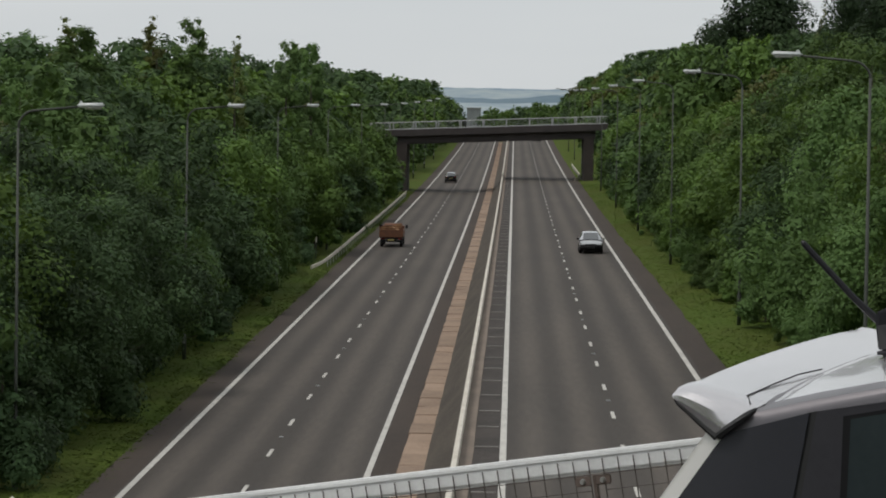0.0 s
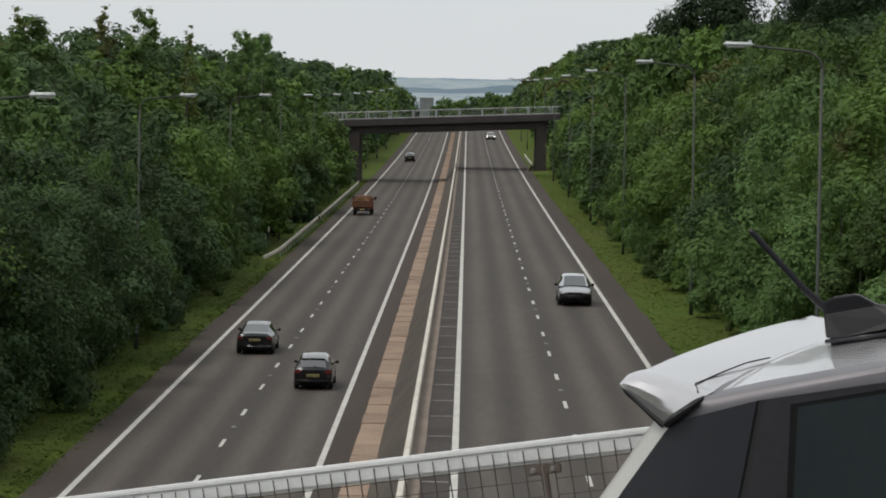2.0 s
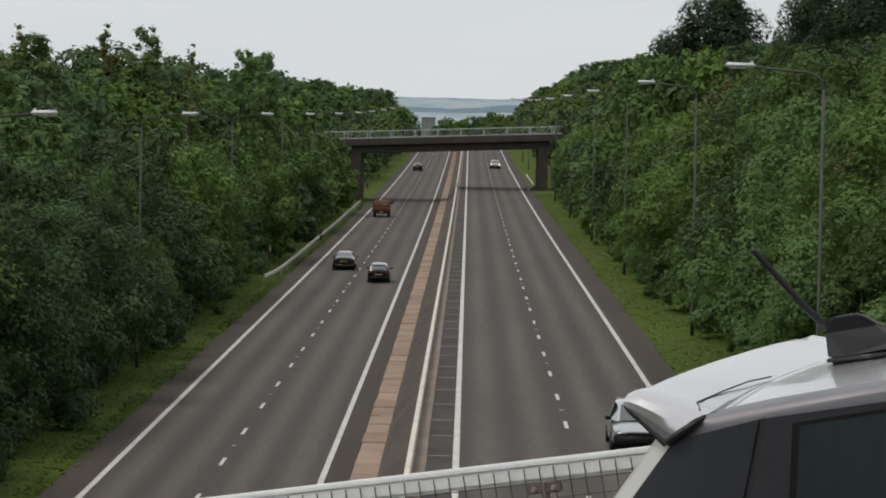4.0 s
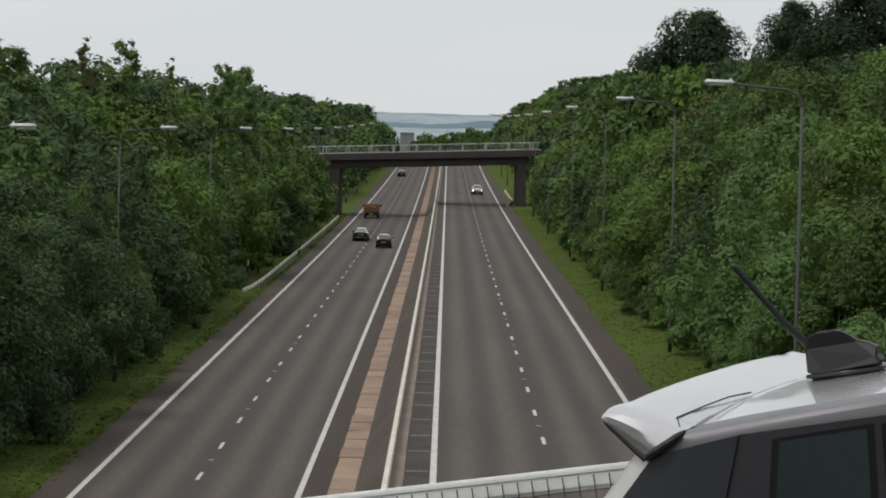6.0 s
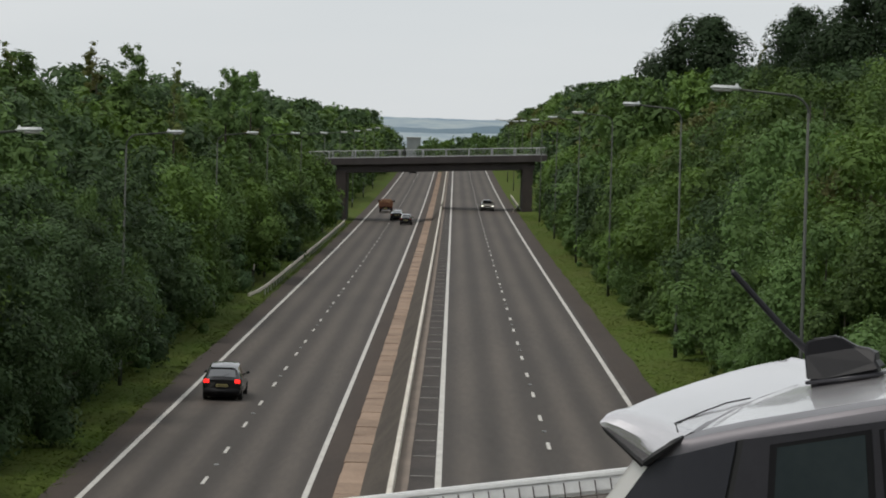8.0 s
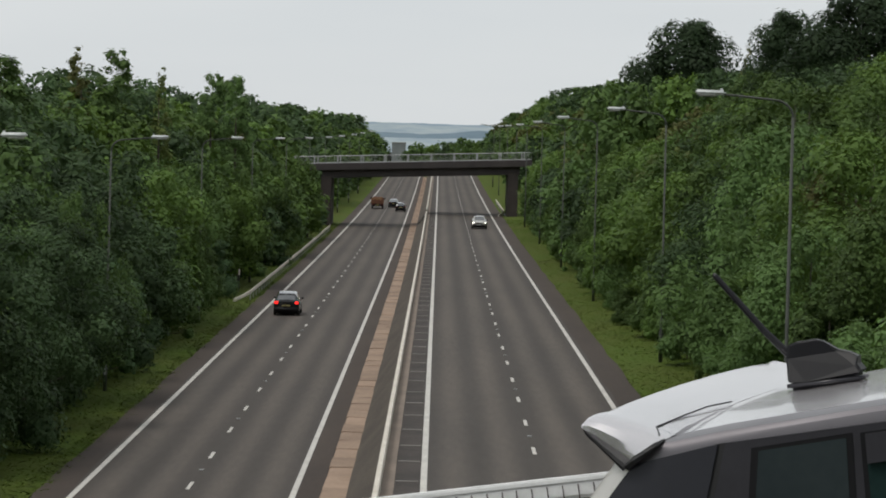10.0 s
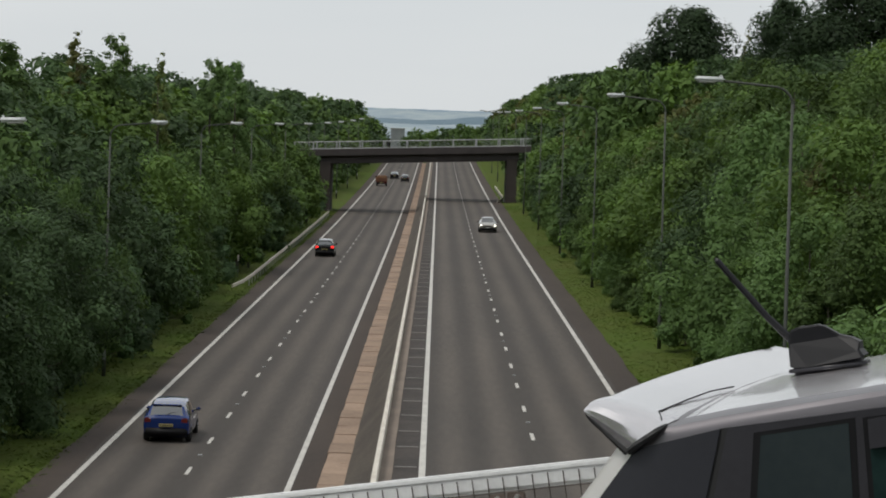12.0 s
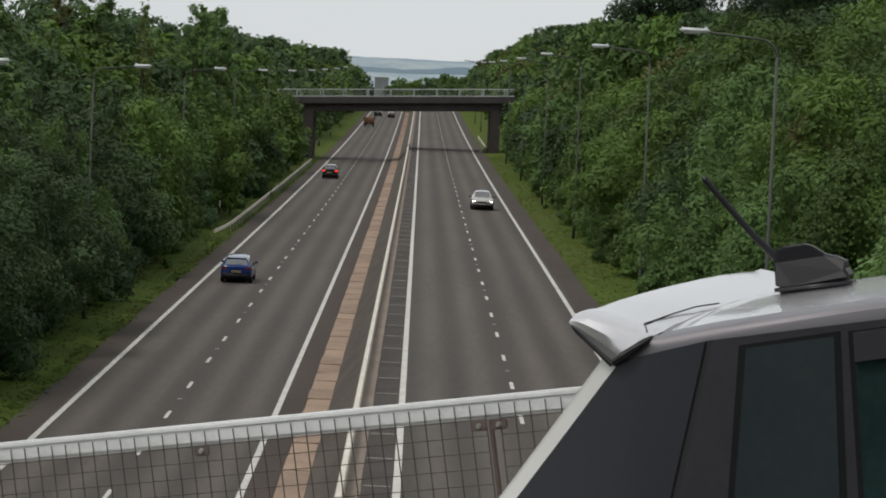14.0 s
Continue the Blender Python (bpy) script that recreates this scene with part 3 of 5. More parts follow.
def trunk_mesh(name, seed, h, centres, radius):
    g = random.Random(seed)
    bm = bmesh.new()
    lean = (g.uniform(-0.3, 0.3), g.uniform(-0.3, 0.3))
    pts = [(lean[0] * k, lean[1] * k, h * 0.85 * k) for k in (-0.05, 0.05, 0.3, 0.6, 1.0)]
    tube(bm, pts, [radius * 1.4, radius, radius * 0.8, radius * 0.5, radius * 0.12], 7)
    for c in list(centres)[:9]:
        z = c[2] * g.uniform(0.5, 0.8)
        k = z / (h * 0.85)
        tube(bm, [(lean[0] * k, lean[1] * k, z), (c[0] * 0.5, c[1] * 0.5, (z + c[2]) / 2), tuple(c)], [radius * 0.4, radius * 0.25, 0.02], 5)
    return bm_mesh(bm, name, M["bark"], True)


def tree_kind(name, label, seed, h, r, leaves, size, leaf, shape, low, category="tree", lumps=22, trunk=0.14, fat=1.0):
    crown, centres = crown_mesh("crown", seed, h, r, leaves, size, leaf, low, shape, lumps, fat)
    return dict(name=name, label=label, category=category, h=h, crown=crown, trunk=trunk_mesh("trunk", seed, h, centres, trunk * h / 9))


def plant(kind, x, y, scale, turn, group):
    ob = tagged(new(kind["name"]), kind["label"], kind["category"], group)
    ob.matrix_basis = pose(x, y, ground_z(x, y) - 0.1, random.uniform(-3, 3), random.uniform(-3, 3), turn) @ Matrix.Diagonal((scale * random.uniform(0.9, 1.12), scale * random.uniform(0.9, 1.12), scale, 1))
    put("trunk", kind["trunk"], ob)
    put("crown", kind["crown"], ob)
    return ob


def kinds(n_leaf, size):
    k = {}
    k["bush"] = [tree_kind("shrub", "dense green bushy shrub at the wood's edge", 11 + i, 5.0, 2.6, n_leaf, size, LEAF[(0, 1, 0)[i]], "bush", 0.06, "shrub", 30) for i in range(3)]
    k["round"] = [tree_kind("broadleaf_tree", ("mid-green broadleaf tree in full summer leaf", "bright green broadleaf tree in full leaf", "dark green broadleaf tree in full leaf", "mid-green broadleaf tree in full summer leaf")[i], 31 + i, 9.0, 4.1, int(n_leaf * 1.25), size, LEAF[(0, 1, 2, 0)[i]], "round", 0.16, lumps=56) for i in range(4)]
    k["tall"] = [tree_kind("birch_tree", "tall thin-topped birch in dull green leaf", 51 + i, 12.0, 3.1, int(n_leaf * 1.1), size * 0.9, LEAF[(2, 0)[i]], "spire", 0.14, lumps=60) for i in range(2)]
    # shrubs whose shade is painted in through darker leaves
    k["shade"] = [tree_kind("shrub", "green bushy shrub, leaf colour darkened for the wood's shade", 15 + i, 6.2, 2.7, int(n_leaf * 1.1), size, LEAF[4], "bush", 0.08, "shrub", 34) for i in range(2)]
    k["bright"], k["dark"] = [k["round"][1]], [k["round"][2]]
    k["rust"] = [tree_kind("broadleaf_tree", "olive tree with a rusty brown tinge", 71, 8.0, 3.0, n_leaf, size, LEAF[3], "round", 0.14, lumps=44)]
    return k


NEAR, MID, FAR = kinds(13000, 0.09), kinds(2400, 0.2), kinds(900, 0.34)
NEXT = kinds(5600, 0.132)
rt = random.Random(4)
FAR_LIST = []                # trees too far off to tell apart, and added unseen ones: kind, place, size, turn


# skyline in the camera's view, to which the woods are scaled: bearing, rise above the eye's level
CREST = [(-0.19, 0.0270), (-0.1699, 0.0256), (-0.1448, 0.0252), (-0.1218, 0.0268), (-0.1113, 0.0239), (-0.1006, 0.0150), (-0.0880, 0.0150), (-0.0820, 0.0200), (-0.0756, 0.0185), (-0.0702, 0.0106),
         (-0.0524, 0.0091), (-0.0357, 0.0095), (-0.0252, 0.0062), (-0.0188, 0.0022), (-0.0156, -0.0015), (0.0074, -0.0014), (0.0105, 0.0014), (0.0187, 0.0077), (0.0311, 0.0124), (0.0455, 0.0190),
         (0.0601, 0.0214), (0.0694, 0.0237), (0.0766, 0.0275), (0.1099, 0.0303), (0.1379, 0.0362), (0.19, 0.0408)]


def crest(b):
    for (b0, e0), (b1, e1) in zip(CREST, CREST[1:]):
        if b0 <= b <= b1:
            return e0 + (e1 - e0) * (b - b0) / (b1 - b0)
    return 0.027 if b < 0 else 0.041


def wood(side, rows, group):
    for x, y0, y1, gap, names, s0, s1 in rows:
        y = y0
        while y < y1:
            name = rt.choice(names)
            px, py, s, turn = side * (x + rt.uniform(-1.0, 1.0)), y + rt.uniform(-1, 1), rt.uniform(s0, s1), rt.uniform(0, 360)
            s = min(s, (EYE_Z + crest(px / py) * py - ground_z(px, py)) / (dict(bush=5.0, shade=6.2, tall=12.0, rust=8.0).get(name, 9.0)) * (rt.uniform(0.8, 1.03) if y < 330 else rt.uniform(0.62, 1.14)))
            if s < 0.3:
                y += gap
                continue
            if y < 330:
                plant(rt.choice((NEAR if y < 128 else NEXT if y < 215 else MID)[name]), px, py, s, turn, group)
            else:
                FAR_LIST.append((rt.choice(FAR[name]), px, py, s, turn))
            y += gap * (1 if y < 190 else 1.35 if y < 330 else 1.7) * rt.uniform(0.8, 1.2)


def join_far():
    co, loops, starts, totals, mats = [], [], [], [], []
    slots = LEAF + [M["bark"]]
    base = nl = 0
    for kind, x, y, s, turn in FAR_LIST:
        m = np.array(pose(x, y, ground_z(x, y) - 0.1, 0, 0, turn) @ Matrix.Diagonal((s, s, s, 1)))
        for me in (kind["crown"], kind["trunk"]):
            v = np.empty(len(me.vertices) * 3, np.float32)
            me.vertices.foreach_get("co", v)
            co.append(v.reshape(-1, 3) @ m[:3, :3].T + m[:3, 3])
            li = np.empty(len(me.loops), np.int32)
            me.loops.foreach_get("vertex_index", li)
            loops.append(li + base)
            ls = np.empty(len(me.polygons), np.int32)
            me.polygons.foreach_get("loop_start", ls)
            starts.append(ls + nl)
            mats.append(np.full(len(ls), slots.index(me.materials[0]), np.int32))
            base += len(me.vertices)
            nl += len(li)
    co, loops, starts, mats = np.concatenate(co), np.concatenate(loops), np.concatenate(starts), np.concatenate(mats)
    me = bpy.data.meshes.new("far_woods")
    me.vertices.add(len(co)), me.loops.add(len(loops)), me.polygons.add(len(starts))
    me.vertices.foreach_set("co", co.astype(np.float32).ravel())
    me.loops.foreach_set("vertex_index", loops)
    me.polygons.foreach_set("loop_start", starts)
    for s in slots:
        me.materials.append(s)
    me.polygons.foreach_set("material_index", mats)
    me.update(calc_edges=True)
    tagged(put("far_woods", me), "dense green woods lining the far road, with unseen trees added behind the bridge", "woods", kind="stuff")


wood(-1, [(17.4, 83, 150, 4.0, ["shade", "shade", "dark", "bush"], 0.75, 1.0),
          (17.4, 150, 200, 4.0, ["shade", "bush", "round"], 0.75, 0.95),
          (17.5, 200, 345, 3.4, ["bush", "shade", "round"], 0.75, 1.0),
          (19.2, 400, 790, 5.0, ["round", "bush"], 0.9, 1.3),
          (20.3, 82, 140, 4.4, ["shade", "dark", "round"], 0.95, 1.2),
          (20.6, 140, 356, 4.8, ["round", "round", "bush", "dark"], 0.95, 1.2),
          (21.5, 395, 790, 5.2, ["round", "round", "bush", "tall"], 0.9, 1.2),
          (25.0, 112, 790, 5.0, ["dark", "round", "rust", "tall"], 1.3, 1.6),
          (31.0, 140, 790, 5.6, ["dark", "round", "tall", "dark"], 1.4, 1.8)], "trees on the low bank")
wood(1, [(12.4, 66, 350, 3.6, ["bush", "bush", "round"], 0.42, 0.62),
         (13.4, 62, 352, 4.0, ["bush", "bush", "round"], 0.7, 0.95),
         (14.6, 385, 760, 5.0, ["bush", "round"], 0.7, 1.0),
         (16.8, 76, 780, 4.6, ["round", "bush", "bush", "rust"], 0.75, 1.05),
         (20.8, 95, 780, 5.4, ["round", "round", "bush", "rust"], 0.8, 1.1),
         (26.0, 118, 780, 6.0, ["round", "dark", "round"], 0.85, 1.15),
         (32.0, 145, 780, 6.4, ["round", "dark", "dark"], 0.9, 1.2),
         (38.0, 200, 780, 9.0, ["round", "round"], 0.9, 1.1)], "trees on the high bank")
for k in range(64):       # belt of trees closing the view past the far bridge
    x = -70 + 2.2 * k
    if not -19 < x < -9:
        FAR_LIST.append((rt.choice(FAR["round"]), x, 850 + rt.uniform(-30, 30), rt.uniform(0.92, 1.08), rt.uniform(0, 360)))
for k in range(44):       # unseen trees added on both banks behind the bridge, to darken the car's reflections
    for x in (-19, -26, 15, 22, 29):
        y = 40 - 7 * k
        if not -24 < y < 14:
            FAR_LIST.append((rt.choice(FAR["dark" if k % 2 else "round"]), x + rt.uniform(-1.5, 1.5), y + rt.uniform(-2, 2), rt.uniform(1.9, 2.5) if y < 0 else rt.uniform(1.2, 1.5), rt.uniform(0, 360)))
join_far()
plant(NEXT["bright"][0], -18.2, 166, 1.1, 70, "trees on the low bank")
plant(NEXT["bright"][0], -20.4, 188, 1.06, 160, "trees on the low bank")


def plant_to(kind, x, y, top, turn, spread=1.0, group="skyline trees"):
    """Plant a tree stretched until its tip stands at the height top, to fit the camera's view."""
    ob = plant(kind, x, y, 1.0, turn, group)
    k = (top - ground_z(x, y)) / kind["h"]
    ob.matrix_basis = pose(x, y, ground_z(x, y) - 0.1, 0, 0, turn) @ Matrix.Diagonal((k * spread, k * spread, k, 1))


for s in (126, 175, 222, 271, 319):        # trees that hide the lamp columns of the low bank
    plant_to(rt.choice((NEAR if s < 130 else NEXT if s < 215 else MID)["round"][::3]), -16.1, s - 3.0, 9.8 + rt.uniform(-0.5, 0.3), rt.uniform(0, 360), 0.55, "trees on the low bank")
# a dark domed oak and two more on the skyline of the high bank
dome = tree_kind("oak_tree", "dark domed oak standing above the wood", 91, 12.0, 4.6, 36000, 0.12, LEAF[5], "bush", 0.1, lumps=90, trunk=0.3, fat=1.6)
plant_to(dome, 23.4, 262, 24.5, 40)
plant_to(dome, 27.9, 215, 23.2, 200, 0.85)
plant_to(dome, 28.9, 190, 23.6, 110, 1.0)
# birches and ragged trees along the skyline of the low bank
tip = tree_kind("poplar_tree", "tall ragged tree rising above the wood", 95, 15.5, 2.5, 9000, 0.11, LEAF[0], "spire", 0.2, lumps=64)
wisp = tree_kind("birch_tree", "thin wispy birch rising above the wood", 97, 15.0, 1.5, 2600, 0.10, LEAF[3], "spire", 0.3, lumps=46)
for kind, x, y, top, spread in ((tip, -22.2, 185, 18.2, 1.1), (wisp, -25.5, 190, 18.6, 1.2), (wisp, -24.3, 181, 17.6, 1.0), (wisp, -19.1, 185, 17.2, 0.8), (tip, -19.8, 235, 17.9, 0.95), (tip, -18.0, 238, 17.8, 0.9),
                                (wisp, -26.5, 158, 17.4, 1.3), (tip, -24.4, 150, 16.6, 1.5)):
    plant_to(kind, x, y, top, rt.uniform(0, 360), spread)
plant_to(wisp, 28.2, 250, 22.2, 30)
for x, y, top in ((16.6, 240, 17.9), (18.9, 244, 18.5), (21.6, 240, 18.8), (24.6, 238, 19.2), (27.5, 236, 19.3)):
    plant_to(rt.choice(MID["round"]), x, y, top, rt.uniform(0, 360), 0.8, "trees on the high bank")

# grass tufts along both verges
def tufts(name, x0, x1, y0, y1, count, seed):
    g = np.random.default_rng(seed)
    x = x0 + (x1 - x0) * g.random(count)
    y = y0 + (y1 - y0) * g.random(count) ** 1.4
    v, f = [], []
    for i in range(count):
        z = ground_z(x[i], y[i]) - 0.02
        a, hh, w = g.random() * 6.28, 0.03 + 0.07 * g.random() ** 3, 0.03 + 0.05 * g.random()
        dx, dy = math.cos(a) * w, math.sin(a) * w
        lx, ly = g.normal() * 0.25, g.normal() * 0.25
        v += [(x[i] - dx, y[i] - dy, z), (x[i] + dx, y[i] + dy, z), (x[i] + lx, y[i] + ly, z + hh)]
        f.append((3 * i, 3 * i + 1, 3 * i + 2))
    tagged(put(name, mesh_of(name, v, f, M["blade"])), "rough tufts of green grass on the verge", "grass", kind="stuff")


tufts("grass", -17.5, -13.1, 70, 360, 52000, 3)
tufts("grass", 8.45, 13.0, 66, 350, 52000, 4)


# ---- distance ----
def hill_sheet(name, x0, x1, profile, material, label):
    """Land rolling up with distance; profile is a list of (y, mean height, roughness)."""
    n = 300
    v, f = [], []
    for y, z, k in profile:
        for i in range(n + 1):
            x = x0 + (x1 - x0) * i / n
            v.append((x, y, z + k * noise.noise((x * 0.013, y * 0.003, 3.1)) + 0.3 * k * noise.noise((x * 0.06, y * 0.01, 7.7))))
    for j in range(len(profile) - 1):
        f += [(j * (n + 1) + i, j * (n + 1) + i + 1, (j + 1) * (n + 1) + i + 1, (j + 1) * (n + 1) + i) for i in range(n)]
    tagged(put(name, mesh_of(name, v, f, material, True)), label, "hills", kind="structure")


# no real haze here: the materials carry it as colour
hill_sheet("backdrop_hills", -700, 700, [(1500, 5, 1), (2000, 10.0, 1.5), (2550, 13.5, 1.5), (2700, 15, 1.5), (3200, 21, 2), (3800, 30, 2.5), (4400, 39.5, 3), (4600, 10, 1)], M["hill"], "fields on distant hills, blue-grey haze painted into their colour")
hill_sheet("backdrop_woods", -700, 700, [(2585, 8, 0), (2600, 18.5, 5), (2650, 8, 0)], M["hill_dark"], "dark belt of woods across the distant fields, haze painted in")
hill_sheet("backdrop_woods", -700, 700, [(4180, 30, 0), (4200, 37.5, 4), (4240, 30, 0)], M["hill_blue"], "woods below the distant ridge, blue haze painted in")


def tower_block():
    thing = tagged(new("tower_building"), "pale grey clad tower rising behind the far bridge", "building")
    thing.matrix_basis = pose(-13.6, 900, -6.3)
    bm = bmesh.new()
    box(bm, (0, 0, 8.6), (4.6, 4.6, 17.2), 0.05)
    wall = part("wall", bm, M["tower"], thing)
    for i in range(4):
        bm = bmesh.new()
        box(bm, (-1.7 + 1.13 * i, -2.32, 13.6), (0.9, 0.06, 6.4), 0.02)
        part("panel", bm, M["tower"], wall)
    bm = bmesh.new()
    box(bm, (0, 0, 17.35), (4.9, 4.9, 0.3), 0.05)
    part("roof", bm, M["concrete"], thing)


tower_block()


# ---- near bridge: all in its own frame, along, across and up from the deck ----
U, V, N = Vector((0.92576, -0.33695, 0.17159)), Vector((0.34202, 0.93969, 0.0)), Vector((-0.16124, 0.05869, 0.98517))
DECK = 1.90                     # eye above the deck
origin = Vector((0, 0, EYE_Z)) - DECK * N
B = Matrix(((U.x, V.x, N.x, origin.x), (U.y, V.y, N.y, origin.y), (U.z, V.z, N.z, origin.z), (0, 0, 0, 1)))
RAIL_V, RAIL_H = 8.70, 1.247


def near_bridge():
    thing = tagged(new("bridge_deck"), "asphalt road bridge deck with concrete kerbs and edge beam", "bridge", kind="structure")
    thing.matrix_basis = B
    for name, c, s, m, label in (("roadway", (0, 3.95, -0.2), (52, 6.9, 0.4), M["deck"], ""), ("footway", (0, 8.2, -0.14), (52, 1.56, 0.52), M["concrete"], "raised concrete footway"),
                                 ("footway", (0, -1.65, -0.14), (52, 4.26, 0.52), M["concrete"], "raised concrete footway"), ("edge_beam", (0, 9.15, -0.25), (52, 0.34, 0.9), M["concrete"], ""),
                                 ("edge_beam", (0, -3.95, -0.25), (52, 0.34, 0.9), M["concrete"], ""), ("girder", (0, 6.5, -1.0), (52, 0.5, 1.16), M["girder"], ""), ("girder", (0, -1.5, -1.0), (52, 0.5, 1.16), M["girder"], "")):
        bm = bmesh.new()
        box(bm, c, s, 0.02)
        part(name, bm, m, thing, label)


near_bridge()


def parapet():
    thing = tagged(new("bridge_parapet"), "white steel bridge parapet with rusty wire mesh infill", "railing")
    thing.matrix_basis = B
    u0, u1 = -16.0, 12.0
    for h, hh in ((RAIL_H - 0.038, 0.076), (RAIL_H - 0.66, 0.045), (RAIL_H - 1.0, 0.045)):
        bm = bmesh.new()
        box(bm, ((u0 + u1) / 2, RAIL_V + 0.02, h), (u1 - u0, 0.05, hh), 0.012)
        part("rail", bm, M["white"], thing)
    bm = bmesh.new()
    box(bm, ((u0 + u1) / 2, RAIL_V - 0.004, RAIL_H - 0.012), (u1 - u0, 0.01, 0.02), 0.004)
    part("lip", bm, M["white"], thing)
    joint_u = [-3.03 + 1.08 * 2 * k for k in range(-6, 7)]
    bm = bmesh.new()
    box(bm, (0, 0.0, -0.655), (0.014, 0.02, 1.15), 0.003)
    post_me = bm_mesh(bm, "post", M["bracket"])
    bm = bmesh.new()
    box(bm, (0, 0, 0), (0.058, 0.008, 0.034), 0.004)
    br_me = bm_mesh(bm, "bracket", M["bracket"])
    bm = bmesh.new()
    tube(bm, [(0, 0.004, 0), (0, -0.012, 0)], [0.011, 0.008], 10)
    bolt_me = bm_mesh(bm, "bolt", M["bolt"])
    p = 0.0555
    bm = bmesh.new()
    box(bm, (0, 0, -0.475), (0.0038, 0.003, 0.95))
    vw = bm_mesh(bm, "wire", M["wire"])
    n_cell = round(2.16 / p) - 1
    bm = bmesh.new()
    box(bm, (0, 0, 0), (n_cell * p, 0.0028, 0.0028))
    hw = bm_mesh(bm, "wire", M["wire"])
    for k, u in enumerate(joint_u):
        put("post", post_me, thing, m=pose(u, RAIL_V, RAIL_H))
        for d in (-0.036, 0.036):
            b = put("bracket", br_me, thing, m=pose(u + d, RAIL_V - 0.022, RAIL_H - 0.098))
            put("bolt", bolt_me, b, m=pose(0.0, -0.004, 0))
        b = put("bracket", br_me, thing, m=pose(u + 1.08, RAIL_V - 0.022, RAIL_H - 0.095))
        put("bolt", bolt_me, b, m=pose(0.0, -0.004, 0))
        ua = u + 0.04
        panel = put("mesh_panel", mesh_of("mesh_panel", [(0, 0, 0)], [], M["wire"]), thing, "rusty welded wire mesh")
        if -6.5 < u < 1:
            for i in range(n_cell + 1):
                put("wire", vw, panel, m=pose(ua + p * i, RAIL_V - 0.016, RAIL_H - 0.026, 0, random.uniform(-0.12, 0.12), 0))
            for i in range(17):
                put("wire", hw, panel, m=pose(ua + n_cell * p / 2, RAIL_V - 0.02, RAIL_H - 0.078 - 0.0555 * i))
        else:
            bm = bmesh.new()
            for i in range(n_cell + 1):
                box(bm, (ua + p * i, RAIL_V - 0.016, RAIL_H - 0.526), (0.0028, 0.0028, 0.95))
            for i in range(17):
                box(bm, (ua + n_cell * p / 2, RAIL_V - 0.02, RAIL_H - 0.078 - 0.0555 * i), (n_cell * p, 0.0028, 0.0028))
            tagged(put("wire", bm_mesh(bm, "wires", M["wire"]), panel), kind="stuff")


parapet()


# ---- vehicles ----
def wheel(parent, x, y, r, w=0.2):
    bm = bmesh.new()
    prof = [(-w / 2, r * 0.62), (-w / 2, r * 0.93), (-w * 0.36, r), (w * 0.36, r), (w / 2, r * 0.93), (w / 2, r * 0.62)]
    rings = [[bm.verts.new((px, pr * math.cos(2 * math.pi * k / 20), pr * math.sin(2 * math.pi * k / 20))) for px, pr in prof] for k in range(20)]
    for a, b in zip(rings, rings[1:] + rings[:1]):
        for j in range(len(prof) - 1):
            bm.faces.new((a[j], a[j + 1], b[j + 1], b[j]))
    me = bm_mesh(bm, "tyre", M["tyre"], True)
    hub = put("wheel", mesh_of("wheel", [(0, 0, 0)], [], M["rim"]), parent, m=pose(x, y, r))
    put("tyre", me, hub)
    bm = bmesh.new()
    side = 1 if x > 0 else -1
    tube(bm, [(-0.03 * side, 0, 0), (side * w * 0.35, 0, 0)], r * 0.63, 16)
    for k in range(5):
        box(bm, (side * w * 0.4, 0, r * 0.32), (0.03, r * 0.16, r * 0.6), 0.0, Matrix.Rotation(2 * math.pi * k / 5, 4, "X"))
    put("rim", bm_mesh(bm, "rim", M["rim"]), hub)


def loft(stations, flags, corner=0.07, inset=0.09, crown=()):
    """Skin of a car from stations (y, bottom, belt, top, half width, half roof width). Returns faces by name."""
    out = {"body": [], "roof": [], "side_window": [], "rear_window": [], "windscreen": []}
    rings = []
    for y, zb, zl, zt, w, wr in stations:
        c = min(corner, max(0.01, (zt - zl) * 0.4))
        half = [(0, zb), (0.8 * w, zb), (0.97 * w, zb + 0.12), (w, zb + 0.55 * (zl - zb)), (0.965 * w, zl), (wr, zt - c), (wr - inset, zt), (wr * 0.5, zt + 0.02), (0, zt + 0.028)]
        if crown:                # a round cant rail and a crowned roof
            k = 1.0 if zt > 1.585 else 0.25
            edge = zt + crown[-1][1] * k
            mid = zt if k < 1 else min(zt + 0.006, 1.595 + max(0.0, y + 1.3) * 0.03)
            half = half[:5] + [(wr - dx * k, zt + dz * k) for dx, dz in crown] + [(wr * f, edge + (mid - edge) * g) for f, g in ((0.7, 0.45), (0.5, 0.75), (0.25, 0.95), (0, 1.0))]
        rings.append([(x, y, z) for x, z in half] + [(-x, y, z) for x, z in half[-2:0:-1]])
    n = len(rings[0])
    for i, flag in enumerate(flags):
        a, b = rings[i], rings[i + 1]
        for j in range(n):
            quad = [a[j], a[(j + 1) % n], b[(j + 1) % n], b[j]]
            m = n // 2
            strip = j if j < m else n - 1 - j
            strip = strip if strip < 6 or not crown else max(5, strip + 2 - len(crown))
            name = "body"
            if strip == 4 and "S" in flag:
                name = "side_window"
            elif strip >= 6 and "R" in flag:
                name = "rear_window"
            elif strip >= 6 and "T" in flag:
                name = "roof"
            elif strip >= 6 and "F" in flag:
                name = "windscreen"
            out[name].append((quad, 1 if j < n // 2 else -1))
    out["body"].append((rings[0][::-1], 0))
    out["body"].append((rings[-1], 0))
    return out


